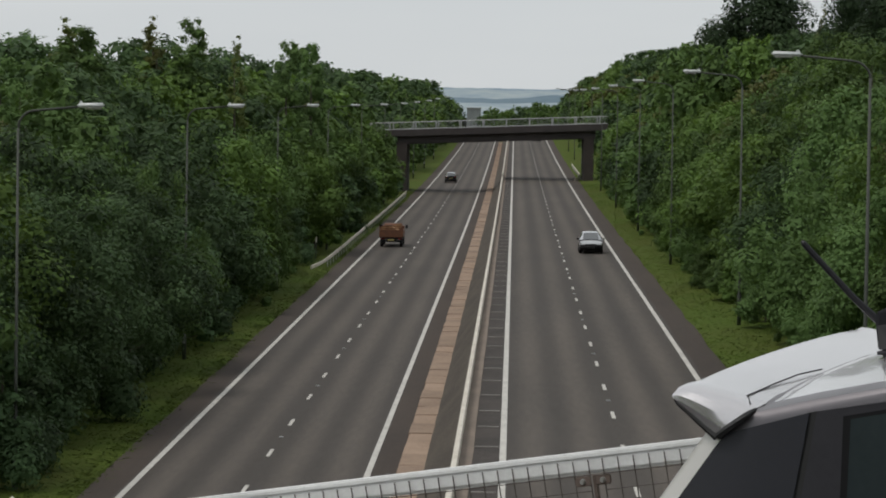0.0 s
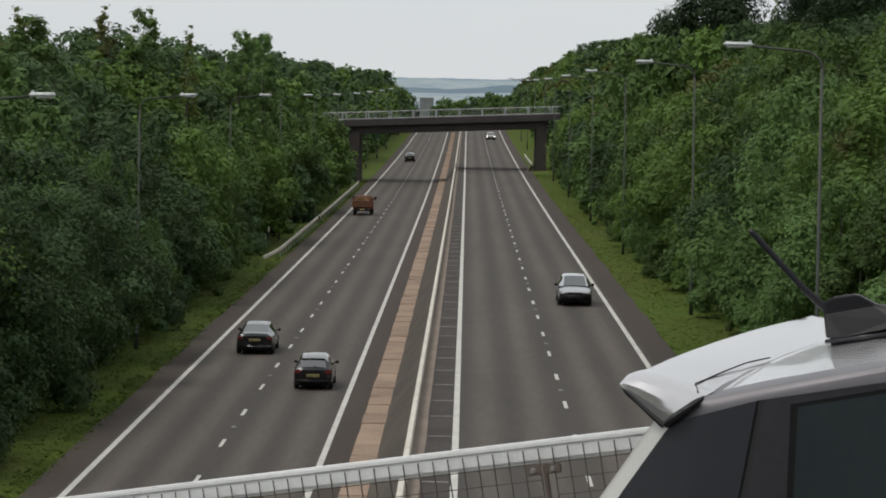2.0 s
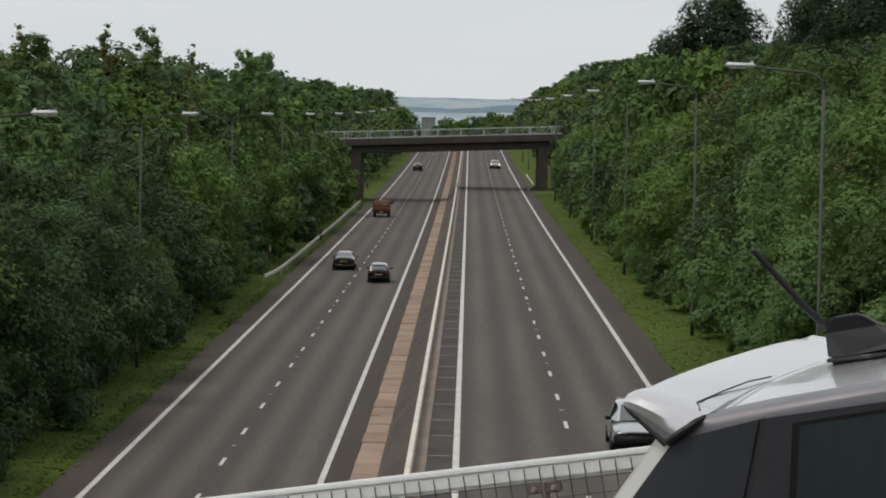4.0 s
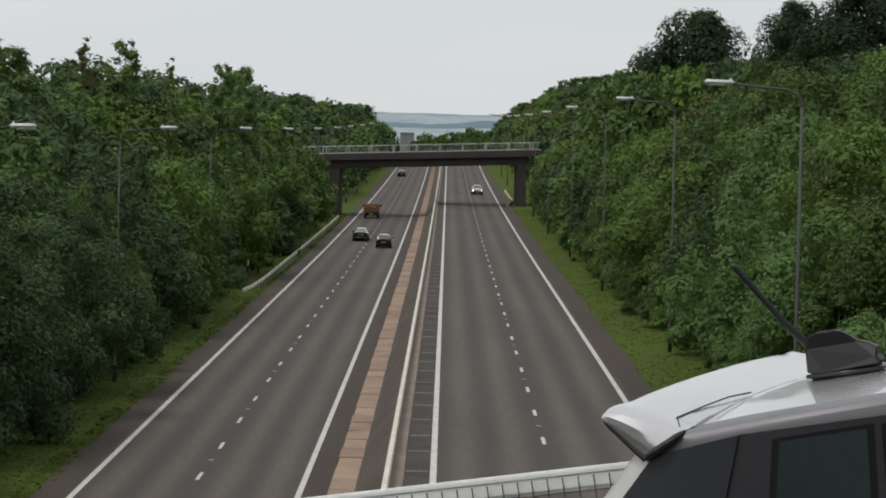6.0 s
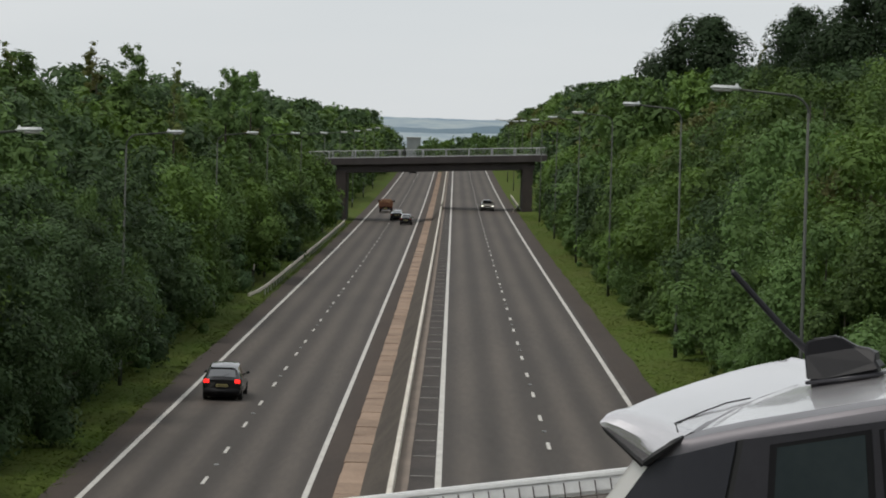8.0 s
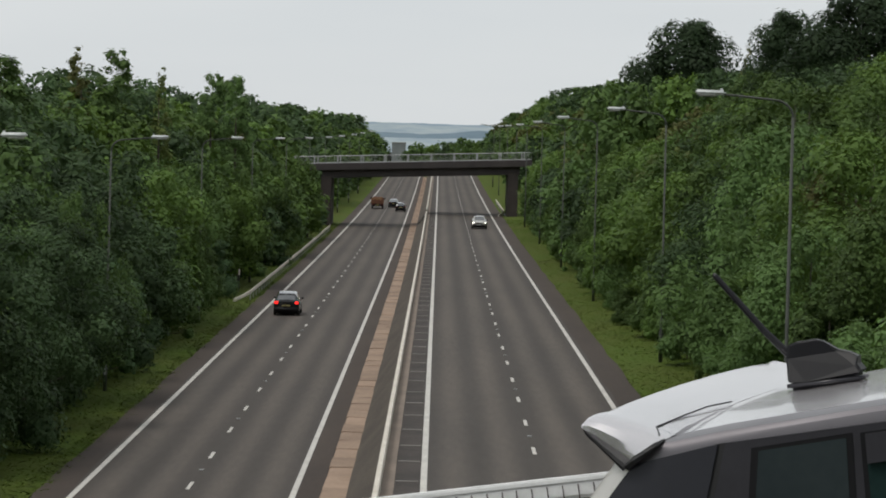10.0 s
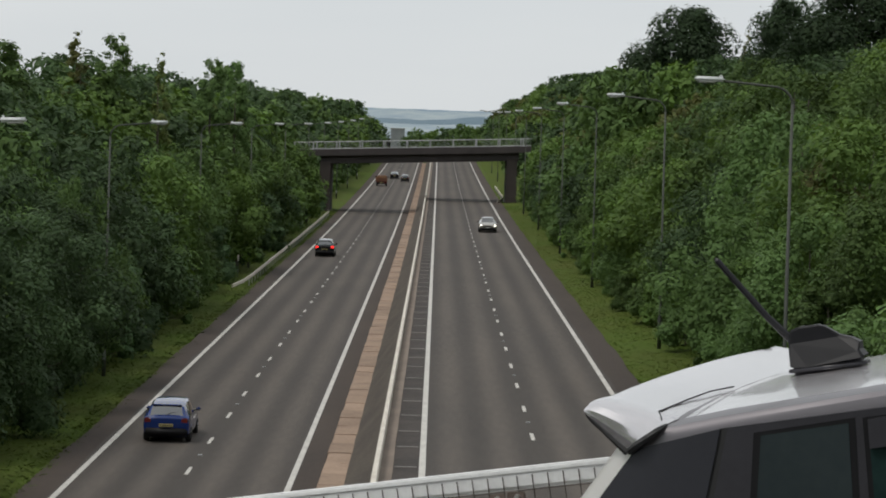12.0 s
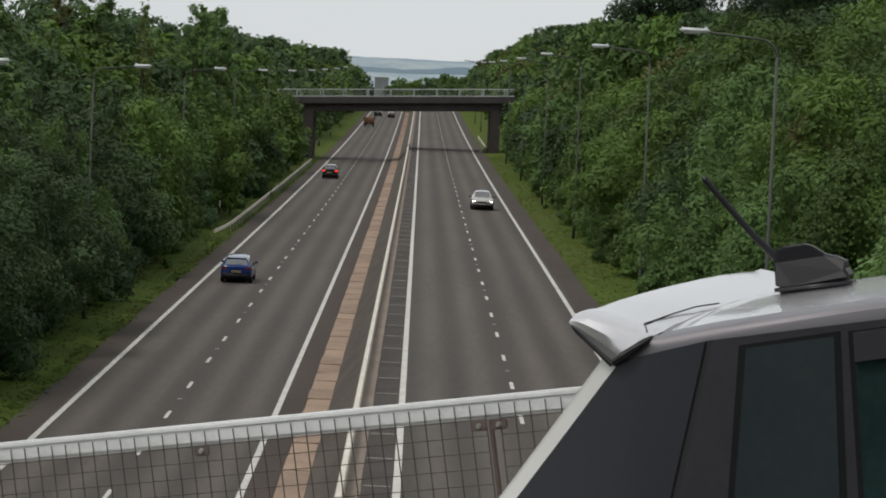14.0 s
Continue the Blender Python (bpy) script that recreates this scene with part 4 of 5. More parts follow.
def faces_to_bm(quads):
    bm = bmesh.new()
    seen = {}
    for q, _ in quads:
        vs = []
        for p in q:
            k = tuple(round(c, 5) for c in p)
            if k not in seen:
                seen[k] = bm.verts.new(p)
            if seen[k] not in vs:
                vs.append(seen[k])
        if len(vs) > 2 and not bm.faces.get(vs):
            bm.faces.new(vs)
    bmesh.ops.recalc_face_normals(bm, faces=bm.faces[:])
    return bm


def car(name, label, colour, length, width, height, style, lit="", plate="y", clad=False):
    """A car on the ground, its nose towards +y, with its parts."""
    thing = tagged(new(name), label, "car", "cars on the road")
    L, w, H = length / 2, width / 2, height
    belt = 0.62 * H
    if style == "saloon":
        rows = [(-L, 0.36, 0.55 * H, 0.62 * H, w * 0.86, w * 0.72), (-L + 0.12, 0.22, 0.6 * H, 0.70 * H, w * 0.95, w * 0.8), (-L + 0.62, 0.2, 0.63 * H, 0.735 * H, w, w * 0.78),
                (-L + 1.3, 0.2, 0.64 * H, 0.945 * H, w, w * 0.66), (-L + 2.1, 0.2, 0.64 * H, 1.0 * H, w, w * 0.68), (0.1, 0.2, 0.63 * H, H, w, w * 0.69)]
        flags = ["", "", "R", "S", "S"]
    else:
        steep = 0.36 if style == "hatch" else 0.42
        rows = [(-L, 0.4, 0.52 * H, 0.6 * H, w * 0.86, w * 0.78), (-L + 0.07, 0.26, 0.6 * H, 0.66 * H, w * 0.95, w * 0.82), (-L + 0.14, 0.22, 0.635 * H, 0.68 * H, w * 0.98, w * 0.8),
                (-L + steep, 0.2, 0.64 * H, 0.925 * H, w, w * 0.70), (-L + steep + 0.3, 0.2, 0.64 * H, 0.957 * H, w, w * 0.72), (-L + steep + 1.2, 0.2, 0.64 * H, H, w, w * 0.73), (0.25, 0.2, 0.63 * H, 0.995 * H, w, w * 0.71)]
        flags = ["", "", "R", "", "S", "S"]
    rows += [(0.62, 0.2, 0.625 * H, 0.96 * H, w, w * 0.69), (1.3 if style != "saloon" else 1.2, 0.2, 0.62 * H, 0.665 * H, w, w * 0.78), (L - 0.75, 0.2, 0.58 * H, 0.63 * H, w * 0.98, w * 0.76),
             (L - 0.2, 0.22, 0.5 * H, 0.555 * H, w * 0.93, w * 0.72), (L, 0.34, 0.42 * H, 0.47 * H, w * 0.8, w * 0.66)]
    flags += ["S", "FS", "", "", ""]
    skin = loft(rows, flags)
    body = part("body", faces_to_bm(skin["body"]), colour, thing, smooth=True)
    for side in (1, -1):
        part("side_window", faces_to_bm([q for q in skin["side_window"] if q[1] == side]), M["glass"], thing, smooth=True)
    part("rear_window", faces_to_bm(skin["rear_window"]), M["glass"], thing, smooth=True)
    part("windscreen", faces_to_bm(skin["windscreen"]), M["glass"], thing, smooth=True)
    for x in (w - 0.1, -w + 0.1):
        for y in (-L + 0.72, L - 0.82):
            wheel(thing, x, y, 0.31 if H < 1.55 else 0.34)
    # lamps, plates, bumpers, mirrors
    tail_m = M["brake_on"] if "brake" in lit else M["tail"]
    for s in (1, -1):
        bm = bmesh.new()
        box(bm, (s * w * 0.76, -L + 0.045, 0.56 * H), (0.27, 0.12, 0.19 if style != "saloon" else 0.15), 0.03)
        part("tail_lamp", bm, M["amber_on"] if "amber" in lit and s > 0 else tail_m, thing)
        bm = bmesh.new()
        box(bm, (s * w * 0.68, L - 0.14, 0.455 * H), (0.36, 0.2, 0.15), 0.05)
        part("headlamp", bm, M["head_on"] if "head" in lit else M["head"], thing)
        bm = bmesh.new()
        box(bm, (s * (w + 0.07), 0.72, 0.68 * H), (0.17, 0.1, 0.13), 0.04)
        m = part("mirror", bm, colour if style == "suv" else M["trim"], thing, smooth=True)
        bm = bmesh.new()
        box(bm, (s * (w + 0.0), 0.74, 0.655 * H), (0.12, 0.05, 0.04), 0.01)
        part("stalk", bm, M["trim"], m)
    bm = bmesh.new()
    box(bm, (0, -L + 0.02, 0.27 * H), (width * 0.9, 0.16, 0.17 if not clad else 0.3), 0.05)
    part("rear_bumper", bm, M["trim"] if clad or style != "saloon" else colour, thing, smooth=True)
    bm = bmesh.new()
    box(bm, (0, L - 0.05, (0.3 if clad else 0.26) * H), (width * (0.92 if clad else 0.86), 0.22, 0.4 if clad else 0.26), 0.06)
    part("front_bumper", bm, M["trim"], thing, smooth=True)
    bm = bmesh.new()
    box(bm, (0, L - 0.015, 0.42 * H), (0.72, 0.08, 0.12), 0.02)
    part("grille", bm, M["trim"], thing)
    for y, z, tag, face in ((-L - 0.06, 0.44 * H if style != "saloon" else 0.5 * H, "y", -1), (L + 0.06, 0.3 * H, "w", 1)):
        bm = bmesh.new()
        box(bm, (0, y + 0.03 * -face, z), (0.52, 0.06, 0.115), 0.008)
        pl = part("number_plate", bm, M["plate_y"] if tag == "y" else M["plate_w"], thing)
        bm = bmesh.new()
        for k in range(7):
            box(bm, (-0.2 + 0.064 * k + (0.02 if k > 3 else 0), y + 0.004 * face, z), (0.036, 0.008, 0.07))
        part("plate_bars", bm, M["ink"], pl)
    if style != "saloon":
        bm = bmesh.new()
        box(bm, (0, -L + steep + 0.02, 0.925 * H + 0.012), (width * 0.6, 0.2, 0.035), 0.012)
        part("spoiler", bm, colour, thing, smooth=True)
        bm = bmesh.new()
        tube(bm, [(0, -L + 0.12, 0.69 * H), (0.18, -L + 0.2, 0.75 * H), (0.34, -L + 0.22, 0.765 * H)], 0.012, 5)
        part("wiper", bm, M["trim"], thing)
    bm = bmesh.new()
    box(bm, (0, 0, 0.24), (width * 0.82, length * 0.86, 0.16), 0.03)
    part("underbody", bm, M["trim"], thing)
    return thing


def tipper():
    thing = tagged(new("tipper_truck"), "rusty orange tipper pickup with a caged load bed", "truck", "cars on the road")
    bm = bmesh.new()
    box(bm, (0, -0.9, 0.78), (1.95, 3.3, 0.14), 0.03)
    box(bm, (0, 0.3, 0.55), (0.9, 4.8, 0.2), 0.03)
    part("chassis", bm, M["trim"], thing)
    for c, s in (((0, -2.55, 1.15), (2.0, 0.06, 0.62)), ((-0.98, -0.9, 1.15), (0.06, 3.25, 0.62)), ((0.98, -0.9, 1.15), (0.06, 3.25, 0.62)), ((0, 0.73, 1.25), (2.0, 0.06, 0.8))):
        bm = bmesh.new()
        box(bm, c, s, 0.015)
        part("bed_side", bm, M["orange"], thing)
    for x in (-0.97, -0.33, 0.33, 0.97):
        bm = bmesh.new()
        box(bm, (x, -2.55, 1.6), (0.05, 0.05, 0.34), 0.01)
        part("cage_post", bm, M["orange"], thing)
    for z in (1.6, 1.76):
        bm = bmesh.new()
        box(bm, (0, -2.55, z), (2.0, 0.05, 0.05), 0.01)
        part("cage_rail", bm, M["orange"], thing)
    bm = bmesh.new()
    g = random.Random(8)
    for k in range(26):
        box(bm, (g.uniform(-0.8, 0.8), g.uniform(-2.2, 0.4), 1.2 + g.uniform(0, 0.42)), (g.uniform(0.2, 0.6), g.uniform(0.3, 1.0), g.uniform(0.15, 0.35)), 0.03, pose(0, 0, 0, g.uniform(-8, 8), g.uniform(-8, 8), 0))
    part("load", bm, M["load"], thing, "heap of brown timber and earth")
    bm = bmesh.new()
    box(bm, (0, 1.75, 1.16), (1.85, 1.7, 1.34), 0.18)
    cab = part("cab", bm, M["orange"], thing, smooth=True)
    bm = bmesh.new()
    box(bm, (0, 0.905, 1.5), (1.4, 0.03, 0.38), 0.01)
    part("rear_window", bm, M["glass"], cab)
    for s in (1, -1):
        bm = bmesh.new()
        box(bm, (s * 0.75, -2.6, 0.72), (0.32, 0.06, 0.13), 0.02)
        part("tail_lamp", bm, M["tail"], thing)
        for y in (-1.6, 1.9):
            wheel(thing, s * 0.82, y, 0.36, 0.24)
        bm = bmesh.new()
        box(bm, (s * 1.12, 2.1, 1.55), (0.2, 0.08, 0.3), 0.03)
        part("mirror", bm, M["trim"], thing)
    bm = bmesh.new()
    box(bm, (0, -2.62, 0.52), (1.8, 0.1, 0.16), 0.02)
    part("rear_bumper", bm, M["trim"], thing)
    bm = bmesh.new()
    box(bm, (0, -2.69, 0.62), (0.52, 0.04, 0.115), 0.006)
    part("number_plate", bm, M["plate_y"], thing)
    return thing


CARS = dict(
    A=tipper(),
    B=car("hatchback_car", "dark hatchback far down the road", PAINT["dark"], 4.0, 1.7, 1.48, "hatch"),
    C=car("saloon_car", "black saloon with a sloping rear window and yellow plate", PAINT["black"], 4.45, 1.74, 1.37, "saloon"),
    D=car("hatchback_car", "small black hatchback with a yellow rear plate", PAINT["dark"], 3.75, 1.60, 1.36, "hatch"),
    E=car("hatchback_car", "silver hatchback with a dark lower front", PAINT["silver"], 3.95, 1.68, 1.47, "hatch", clad=True),
    F=car("saloon_car", "pale gold saloon with its headlamps lit", PAINT["cream"], 4.5, 1.78, 1.45, "saloon", lit="head"),
    G=car("hatchback_car", "dark grey hatchback with red lamps lit", PAINT["dark"], 4.2, 1.78, 1.56, "suv", lit="brake", clad=True),
    H=car("crossover_car", "blue crossover car with black lower trim", PAINT["blue"], 4.25, 1.78, 1.49, "suv", clad=True),
)


def parked_suv():
    """The car parked on the bridge, nose uphill. Its own frame: x to its right, y ahead, z up."""
    thing = tagged(new("parked_suv"), "parked silver sport utility car with aerial, sky light and shade painted in", "car")
    thing.matrix_basis = B @ pose(0, 5.85, 0, 0, 0, -90)
    w = 0.9
    CANT = ((0.0, -0.066), (0.002, -0.053), (0.006, -0.042), (0.016, -0.033), (0.045, -0.028), (0.10, -0.025))
    # y, bottom, belt, top, half width, half roof width
    rows = [(-2.12, 0.42, 0.84, 0.93, w * 0.84, w * 0.72), (-2.07, 0.3, 0.92, 1.02, w * 0.94, w * 0.8), (-2.0, 0.27, 0.97, 1.06, w * 0.97, w * 0.84),
            (-1.49, 0.25, 1.0, 1.575, w, 0.80), (-1.40, 0.25, 1.0, 1.597, w, 0.812), (-1.30, 0.25, 1.01, 1.606, w, 0.82), (-1.0, 0.25, 1.01, 1.620, w, 0.825), (-0.5, 0.25, 1.01, 1.638, w, 0.83), (0.15, 0.25, 1.0, 1.638, w, 0.82),
            (0.5, 0.25, 0.99, 1.6, w, 0.79), (1.25, 0.25, 0.98, 1.06, w, 0.8), (1.9, 0.25, 0.92, 1.0, w * 0.98, 0.78), (2.25, 0.28, 0.8, 0.88, w * 0.93, 0.72), (2.37, 0.4, 0.66, 0.74, w * 0.8, 0.62)]
    tail = [tuple(a + (c - a) * k / 6 for a, c in zip(rows[2], rows[3])) for k in range(1, 6)]
    rows[3:3] = tail
    skin = loft(rows, ["", ""] + ["R"] * 6 + ["", "T", "T", "T", "T", "T", "F", "", "", ""], crown=CANT)
    # roof and body share one paint; their difference is painted light
    part("roof", faces_to_bm(skin["roof"]), PAINT["skylit_silver"], thing, "silver roof panel, sky light put into its colour", True)
    body = part("body", faces_to_bm(skin["body"]), PAINT["shaded_silver"], thing, smooth=True)
    part("rear_window", faces_to_bm(skin["rear_window"]), M["glass"], thing, smooth=True)
    part("windscreen", faces_to_bm(skin["windscreen"]), M["glass"], thing, smooth=True)

    def on_side(y, z, out, side=1):
        for a, b in zip(rows, rows[1:]):
            if a[0] <= y <= b[0]:
                k = (y - a[0]) / (b[0] - a[0])
                zl, zt, ww, wr = (a[i] + k * (b[i] - a[i]) for i in (2, 3, 4, 5))
                ka, kb = (1.0 if r[3] > 1.585 else 0.25 for r in (a, b))
                q = max(0, min(1, (z - zl) / max(0.03, zt + CANT[0][1] * (ka + k * (kb - ka)) - zl)))
                x = 0.965 * ww + q * (wr - 0.965 * ww)
                return (side * (x + out), y, z)

    def panel(name, outline, out, material, label="", depth=0.03, side=1, parent=None):
        """A curved panel that lies on the car's flank."""
        bm = bmesh.new()
        n = 8
        rowsv = []
        # outline: bottom rear, top rear, top front, bottom front
        (y0, z0), (y1, z1), (y2, z2), (y3, z3) = outline
        for i in range(n + 1):
            k = i / n
            lo = (y0 + (y3 - y0) * k, z0 + (z3 - z0) * k)
            hi = (y1 + (y2 - y1) * k, z1 + (z2 - z1) * k)
            rowsv.append([bm.verts.new(on_side(lo[0] + (hi[0] - lo[0]) * j / n, lo[1] + (hi[1] - lo[1]) * j / n, out, side)) for j in range(n + 1)])
        for i in range(n):
            for j in range(n):
                bm.faces.new((rowsv[i][j], rowsv[i + 1][j], rowsv[i + 1][j + 1], rowsv[i][j + 1]))
        bmesh.ops.recalc_face_normals(bm, faces=bm.faces[:])
        if sum(f.normal.x for f in bm.faces) * side < 0:
            bmesh.ops.reverse_faces(bm, faces=bm.faces[:])
        made = bmesh.ops.extrude_face_region(bm, geom=bm.faces[:])
        for v in [g for g in made["geom"] if isinstance(g, bmesh.types.BMVert)]:
            v.co.x += 0.0
        for v in set(bm.verts) - {g for g in made["geom"] if isinstance(g, bmesh.types.BMVert)}:
            v.co.x -= side * depth
        bmesh.ops.recalc_face_normals(bm, faces=bm.faces[:])
        return part(name, bm, material, parent or thing, label, True)

    for side in (1, -1):
        panel("quarter_glass", ((-1.955, 1.05), (-1.478, 1.529), (-1.303, 1.551), (-1.474, 1.05)), 0.008, M["privacy"], "dark privacy glass", side=side)
        panel("pillar_strip", ((-2.0, 1.05), (-1.518, 1.535), (-1.480, 1.529), (-1.957, 1.05)), 0.008, PAINT["bright"], "silver pillar strip, sky light put into its colour", side=side)
        panel("door_seam", ((-1.474, 1.05), (-1.303, 1.551), (-1.288, 1.552), (-1.456, 1.05)), 0.003, M["ink"], side=side)
        door = panel("rear_door_frame", ((-1.456, 1.05), (-1.288, 1.552), (-0.30, 1.572), (-0.32, 1.05)), 0.007, M["gloss"], "gloss black door frame", side=side)
        panel("window_rubber", ((-1.325, 1.04), (-1.238, 1.537), (-1.040, 1.545), (-1.072, 1.04)), 0.0085, M["rubber"], side=side, parent=door)
        panel("quarter_pane", ((-1.312, 1.05), (-1.224, 1.530), (-1.053, 1.536), (-1.085, 1.05)), 0.010, M["pane"], "fixed tinted pane", side=side, parent=door)
        panel("window_rubber", ((-1.045, 1.04), (-1.026, 1.543), (-0.34, 1.562), (-0.36, 1.04)), 0.0085, M["rubber"], side=side, parent=door)
        panel("door_window", ((-1.033, 1.05), (-1.016, 1.536), (-0.36, 1.555), (-0.38, 1.05)), 0.010, M["pane2"], "green tinted door glass", side=side, parent=door)
        panel("wind_deflector", ((-1.016, 1.485), (-1.014, 1.540), (-0.37, 1.558), (-0.37, 1.51)), 0.022, M["gloss"], "smoked wind deflector", side=side, parent=door, depth=0.012)
        panel("front_door_frame", ((-0.29, 1.05), (-0.27, 1.572), (0.42, 1.54), (0.95, 1.05)), 0.007, M["gloss"], "gloss black door frame", side=side)
        panel("door_window", ((-0.25, 1.05), (-0.23, 1.55), (0.36, 1.52), (0.85, 1.05)), 0.011, M["pane2"], "green tinted door glass", side=side)
        bm = bmesh.new()
        box(bm, (side * 1.0, 0.75, 1.08), (0.22, 0.14, 0.16), 0.05)
        part("mirror", bm, PAINT["gun"], thing, smooth=True)
        for y in (-1.0, -0.05):
            bm = bmesh.new()
            box(bm, (side * 0.91, y, 0.93), (0.04, 0.2, 0.035), 0.012)
            part("door_handle", bm, PAINT["gun"], thing, smooth=True)
        bm = bmesh.new()
        box(bm, (side * 0.7, -2.05, 0.98), (0.28, 0.16, 0.2), 0.05)
        part("tail_lamp", bm, M["tail"], thing, smooth=True)
        bm = bmesh.new()
        box(bm, (side * 0.62, 2.22, 0.78), (0.36, 0.2, 0.14), 0.05)
        part("headlamp", bm, M["head"], thing, smooth=True)
        for y in (-1.2, 1.5):
            wheel(thing, side * (w - 0.12), y, 0.36, 0.24)
    # rear spoiler: a blade that carries the roof's crown and cant rail to a rounded nose
    upper = [(-1.410, 1.573), (-1.44, 1.591), (-1.48, 1.611), (-1.52, 1.627), (-1.548, 1.635), (-1.563, 1.632), (-1.569, 1.622)]
    lower = [(-1.495, 1.526), (-1.510, 1.542), (-1.528, 1.562), (-1.545, 1.581), (-1.556, 1.593), (-1.563, 1.601), (-1.568, 1.610)]
    across = [(0.818, 0.0, 0), (0.829, 0.25, 0), (0.828, 0.5, 0), (0.818, 0.72, 0), (0.795, 0.88, 0), (0.755, 0.96, 0), (0.70, 1.0, 0), (0.55, 1.0, 0.011), (0.35, 1.0, 0.019), (0.15, 1.0, 0.023)]
    across += [(-x, k, d) for x, k, d in across[::-1]]
    grid = [[(x, b[0] + (a[0] - b[0]) * k, b[1] + (a[1] - b[1]) * k - (0.004 if k == 1 else 0) + d * (1 - 0.13 * i)) for x, k, d in across] for i, (a, b) in enumerate(zip(upper, lower))]
    top = [([p[j], p[j + 1], q[j + 1], q[j]], 0) for p, q in zip(grid, grid[1:]) for j in range(len(across) - 1)]
    low = [([p[0], p[-1], q[-1], q[0]], 0) for p, q in zip(grid, grid[1:])] + [(grid[0], 0), (grid[-1], 0)]
    spoiler = part("spoiler", faces_to_bm(low), M["trim"], thing, "black spoiler underside", True)
    part("blade", faces_to_bm(top), PAINT["skylit_silver"], spoiler, "silver spoiler blade, sky light put into its colour", True)
    for k in (1, -1):
        bm = bmesh.new()
        tube(bm, [(k * (abs(x) - 0.002), y + 0.004, z + 0.001) for x, y, z in grid[0][:5]], [0.009, 0.008, 0.007, 0.006, 0.003], 6)
        part("seal", bm, M["ink"], spoiler, "black rubber seal")
        bm = bmesh.new()
        tube(bm, [(k * (g[0][0] - 0.001), g[0][1], g[0][2] - 0.002) for g in grid], [0.007, 0.006, 0.005, 0.004, 0.004, 0.003, 0.002], 6)
        part("lip", bm, M["ink"], spoiler, "black rubber lip")
    bm = bmesh.new()
    tube(bm, [(x, y + 0.002, z + 0.0005) for x, y, z in grid[0][5:-5]], 0.0012, 5)
    part("roof_seam", bm, M["ink"], thing)
    bm = bmesh.new()
    tube(bm, [(0.775, -1.43, 1.578), (0.73, -1.446, 1.592), (0.66, -1.446, 1.593), (0.55, -1.436, 1.598), (0.4, -1.424, 1.602), (0.25, -1.412, 1.598)], 0.0018, 5)
    part("roof_seam", bm, M["ink"], thing)
    # aerial: a fin with a raked whip
    prof = [(-1.336, 1.617), (-1.338, 1.668), (-1.330, 1.694), (-1.312, 1.699), (-1.268, 1.700), (-1.252, 1.694), (-1.222, 1.672), (-1.197, 1.664), (-1.178, 1.652), (-1.180, 1.636), (-1.172, 1.622), (-1.30, 1.614)]
    bm = bmesh.new()
    rings = []
    for x in (-1, -0.8, 0.8, 1):
        rings.append([bm.verts.new((x * (0.011 + 0.028 * max(0, min(1, (1.675 - z) / 0.05)) ** 1.5), y + (0.004 if abs(x) == 1 else 0) * (1 if y < -1.25 else -1), z - (0.004 if abs(x) == 1 else 0))) for y, z in prof])
    for a, b in zip(rings, rings[1:]):
        for j in range(len(prof)):
            bm.faces.new((a[j], a[(j + 1) % len(prof)], b[(j + 1) % len(prof)], b[j]))
    bm.faces.new(rings[0][::-1]), bm.faces.new(rings[-1])
    bmesh.ops.recalc_face_normals(bm, faces=bm.faces[:])
    fin = part("aerial_fin", bm, M["fin"], thing, "matt black aerial fin")
    bm = bmesh.new()
    tube(bm, [(0, -1.316, 1.655), (0, -1.345, 1.688), (0, -1.38, 1.731), (0, -1.474, 1.866), (0, -1.478, 1.872)], [0.011, 0.009, 0.0075, 0.0068, 0.003], 8)
    part("whip", bm, M["fin"], fin, "black whip")
    bm = bmesh.new()
    box(bm, (0.0, -1.255, 1.605), (0.085, 0.17, 0.032), 0.012)
    part("gasket", bm, M["gloss"], fin, smooth=True)
    bm = bmesh.new()
    box(bm, (0, -2.1, 0.55), (1.6, 0.2, 0.34), 0.08)
    part("rear_bumper", bm, M["trim"], thing, smooth=True)
    bm = bmesh.new()
    box(bm, (0, 2.3, 0.5), (1.5, 0.24, 0.34), 0.08)
    part("front_bumper", bm, M["trim"], thing, smooth=True)
    bm = bmesh.new()
    box(bm, (0, 0.1, 0.3), (1.55, 3.9, 0.16), 0.04)
    part("underbody", bm, M["trim"], thing)
    bm = bmesh.new()
    box(bm, (0, -2.17, 0.84), (0.52, 0.12, 0.115), 0.008)
    pl = part("number_plate", bm, M["plate_y"], thing)
    bm = bmesh.new()
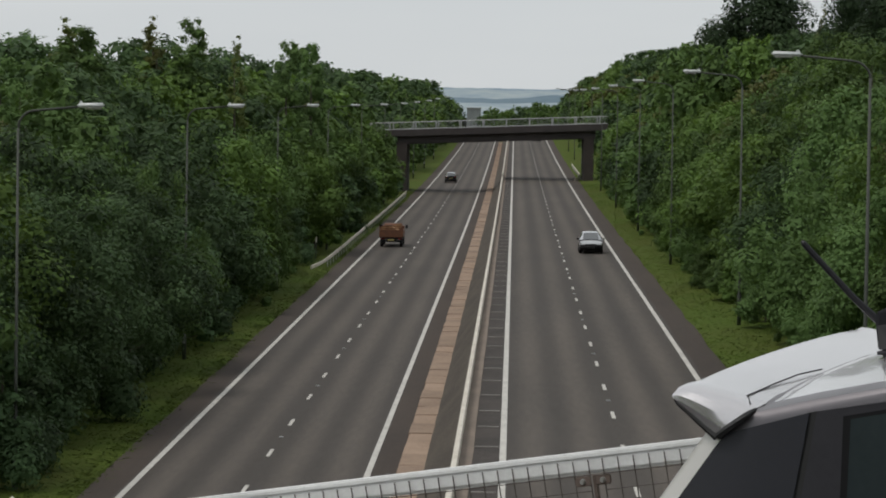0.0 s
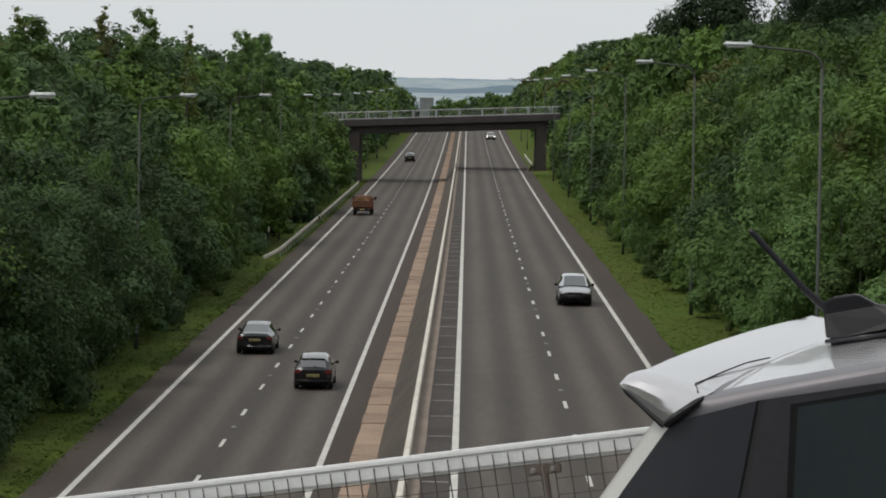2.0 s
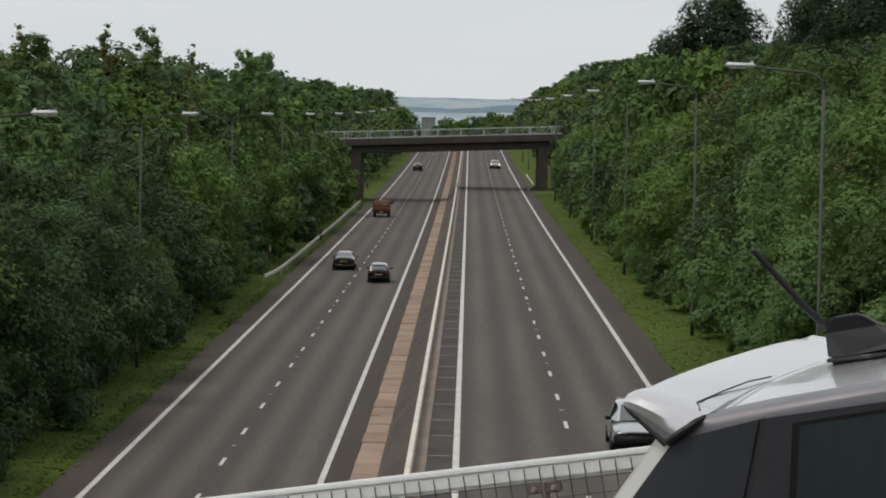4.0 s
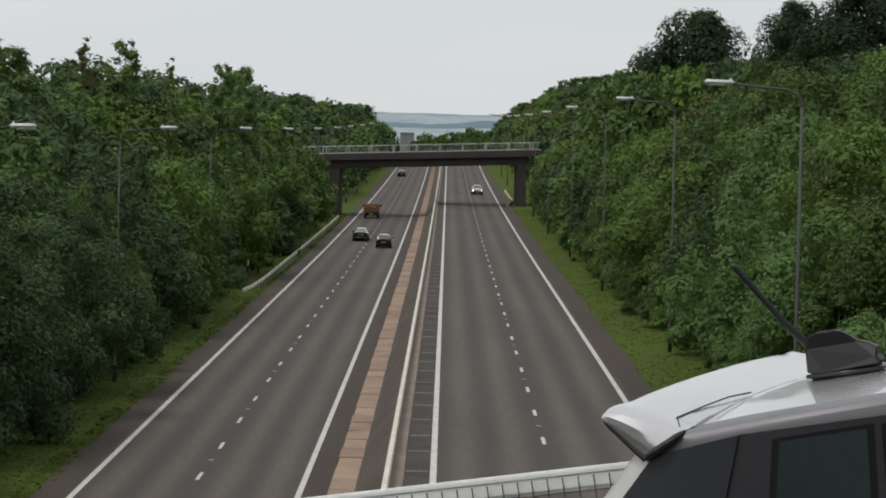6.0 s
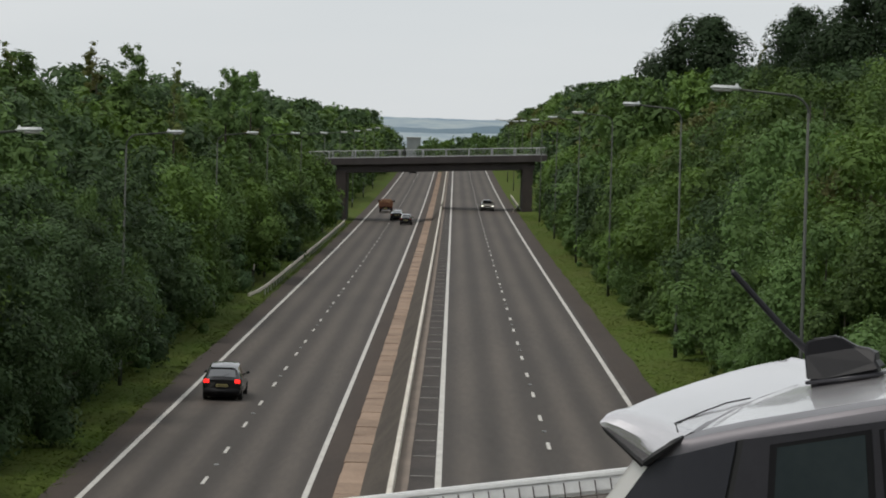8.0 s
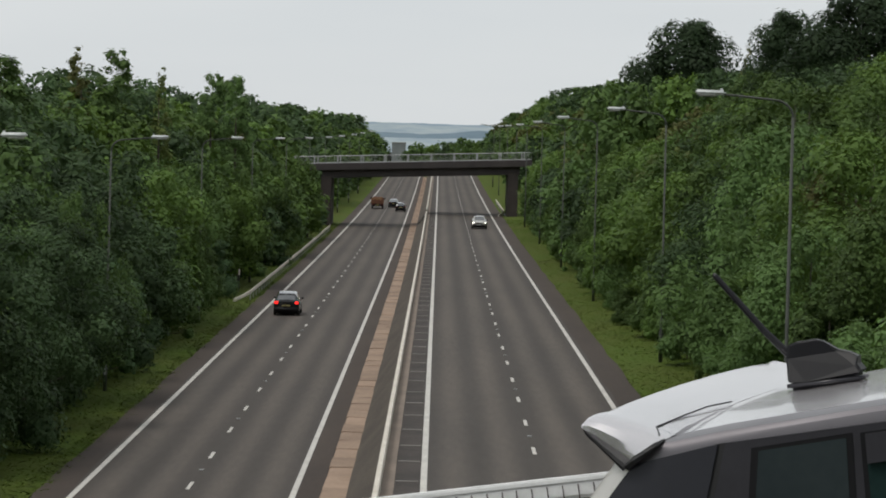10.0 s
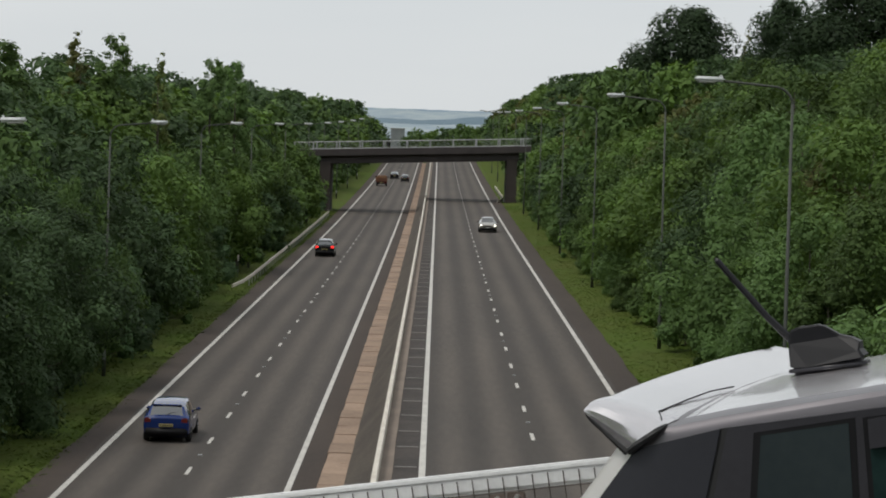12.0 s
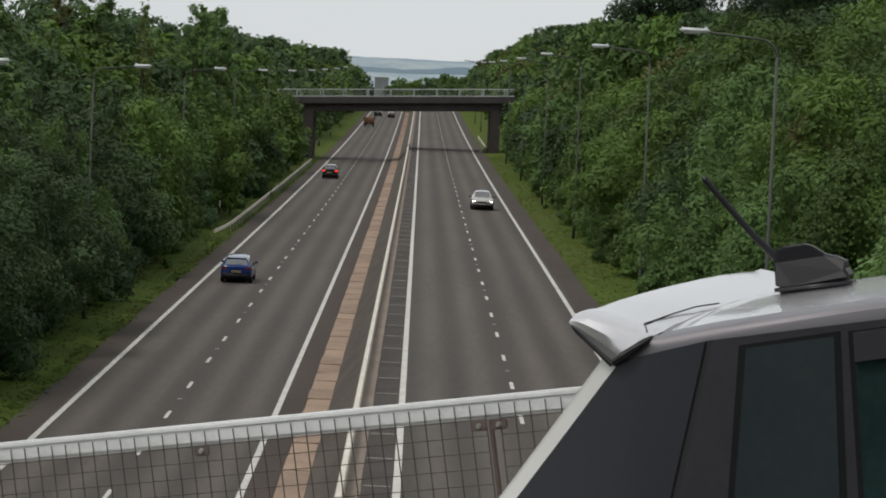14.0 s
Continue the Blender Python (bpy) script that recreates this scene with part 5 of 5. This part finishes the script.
    for k in range(7):
        box(bm, (-0.2 + 0.064 * k + (0.02 if k > 3 else 0), -2.232, 0.84), (0.036, 0.008, 0.07))
    part("plate_bars", bm, M["ink"], pl)
    return thing


parked_suv()


# ---- what moves ----
def motions():
    # seconds, across, along
    way = dict(
        A=[(0, -10.3, 228), (1.5, -10.3, 257.5), (3, -10.1, 289), (6.5, -9.8, 364), (7.5, -9.8, 385), (11, -9.8, 456), (12.5, -10.0, 492), (14, -10.1, 528.8)],
        B=[(0, -9.3, 398), (1.5, -9.4, 434), (3, -9.5, 477), (6.5, -9.6, 583), (7.5, -9.6, 616), (14, -9.6, 815)],
        C=[(0, -9.8, 42), (1.5, -9.75, 103.6), (3, -9.55, 166.5), (6.5, -8.8, 307), (7.5, -7.9, 346), (9.2, -7.3, 413), (11, -7.5, 482), (12.5, -8.9, 547), (14, -9.7, 608)],
        D=[(0, -6.1, 29), (1.5, -6.1, 89.2), (3, -6.3, 151.9), (6.5, -6.25, 293), (7.5, -6.1, 332), (11, -5.9, 465), (12.5, -6.3, 531), (14, -6.6, 598)],
        E=[(0, 5.5, 189.6), (1.5, 5.5, 146.5), (3, 5.4, 108), (14, 5.4, -186)],
        F=[(0, 4.9, 592), (1.5, 4.7, 542.6), (3, 4.6, 496), (6.5, 4.6, 396), (7.5, 4.6, 371), (11, 5.0, 290), (12.5, 5.1, 252), (14, 5.1, 211)],
        G=[(0, -10.1, -136), (7.5, -10.1, 104.7), (11, -10.1, 214), (12.5, -10.0, 260), (14, -9.9, 302.5)],
        H=[(0, -9.9, -194), (11, -9.9, 76.6), (12.5, -9.9, 113.2), (14, -10.0, 151.4)])
    half = dict(A=2.6, B=2.0, C=2.25, D=1.88, E=1.97, F=2.25, G=2.1, H=2.15)
    for k, rows in way.items():
        turn = 180 if k in "EF" else 0
        z = Z_R if k in "EF" else 0.0
        made = []
        for t, x, y in rows:
            y += half[k]
            slope = math.degrees(math.atan(rise(y + 1) - rise(y - 1)) / 2)
            made.append((t, pose(x, y, z + 0.01 + rise(y), slope * (-1 if turn else 1), 0, turn)))
        walk(CARS[k], made)


motions()
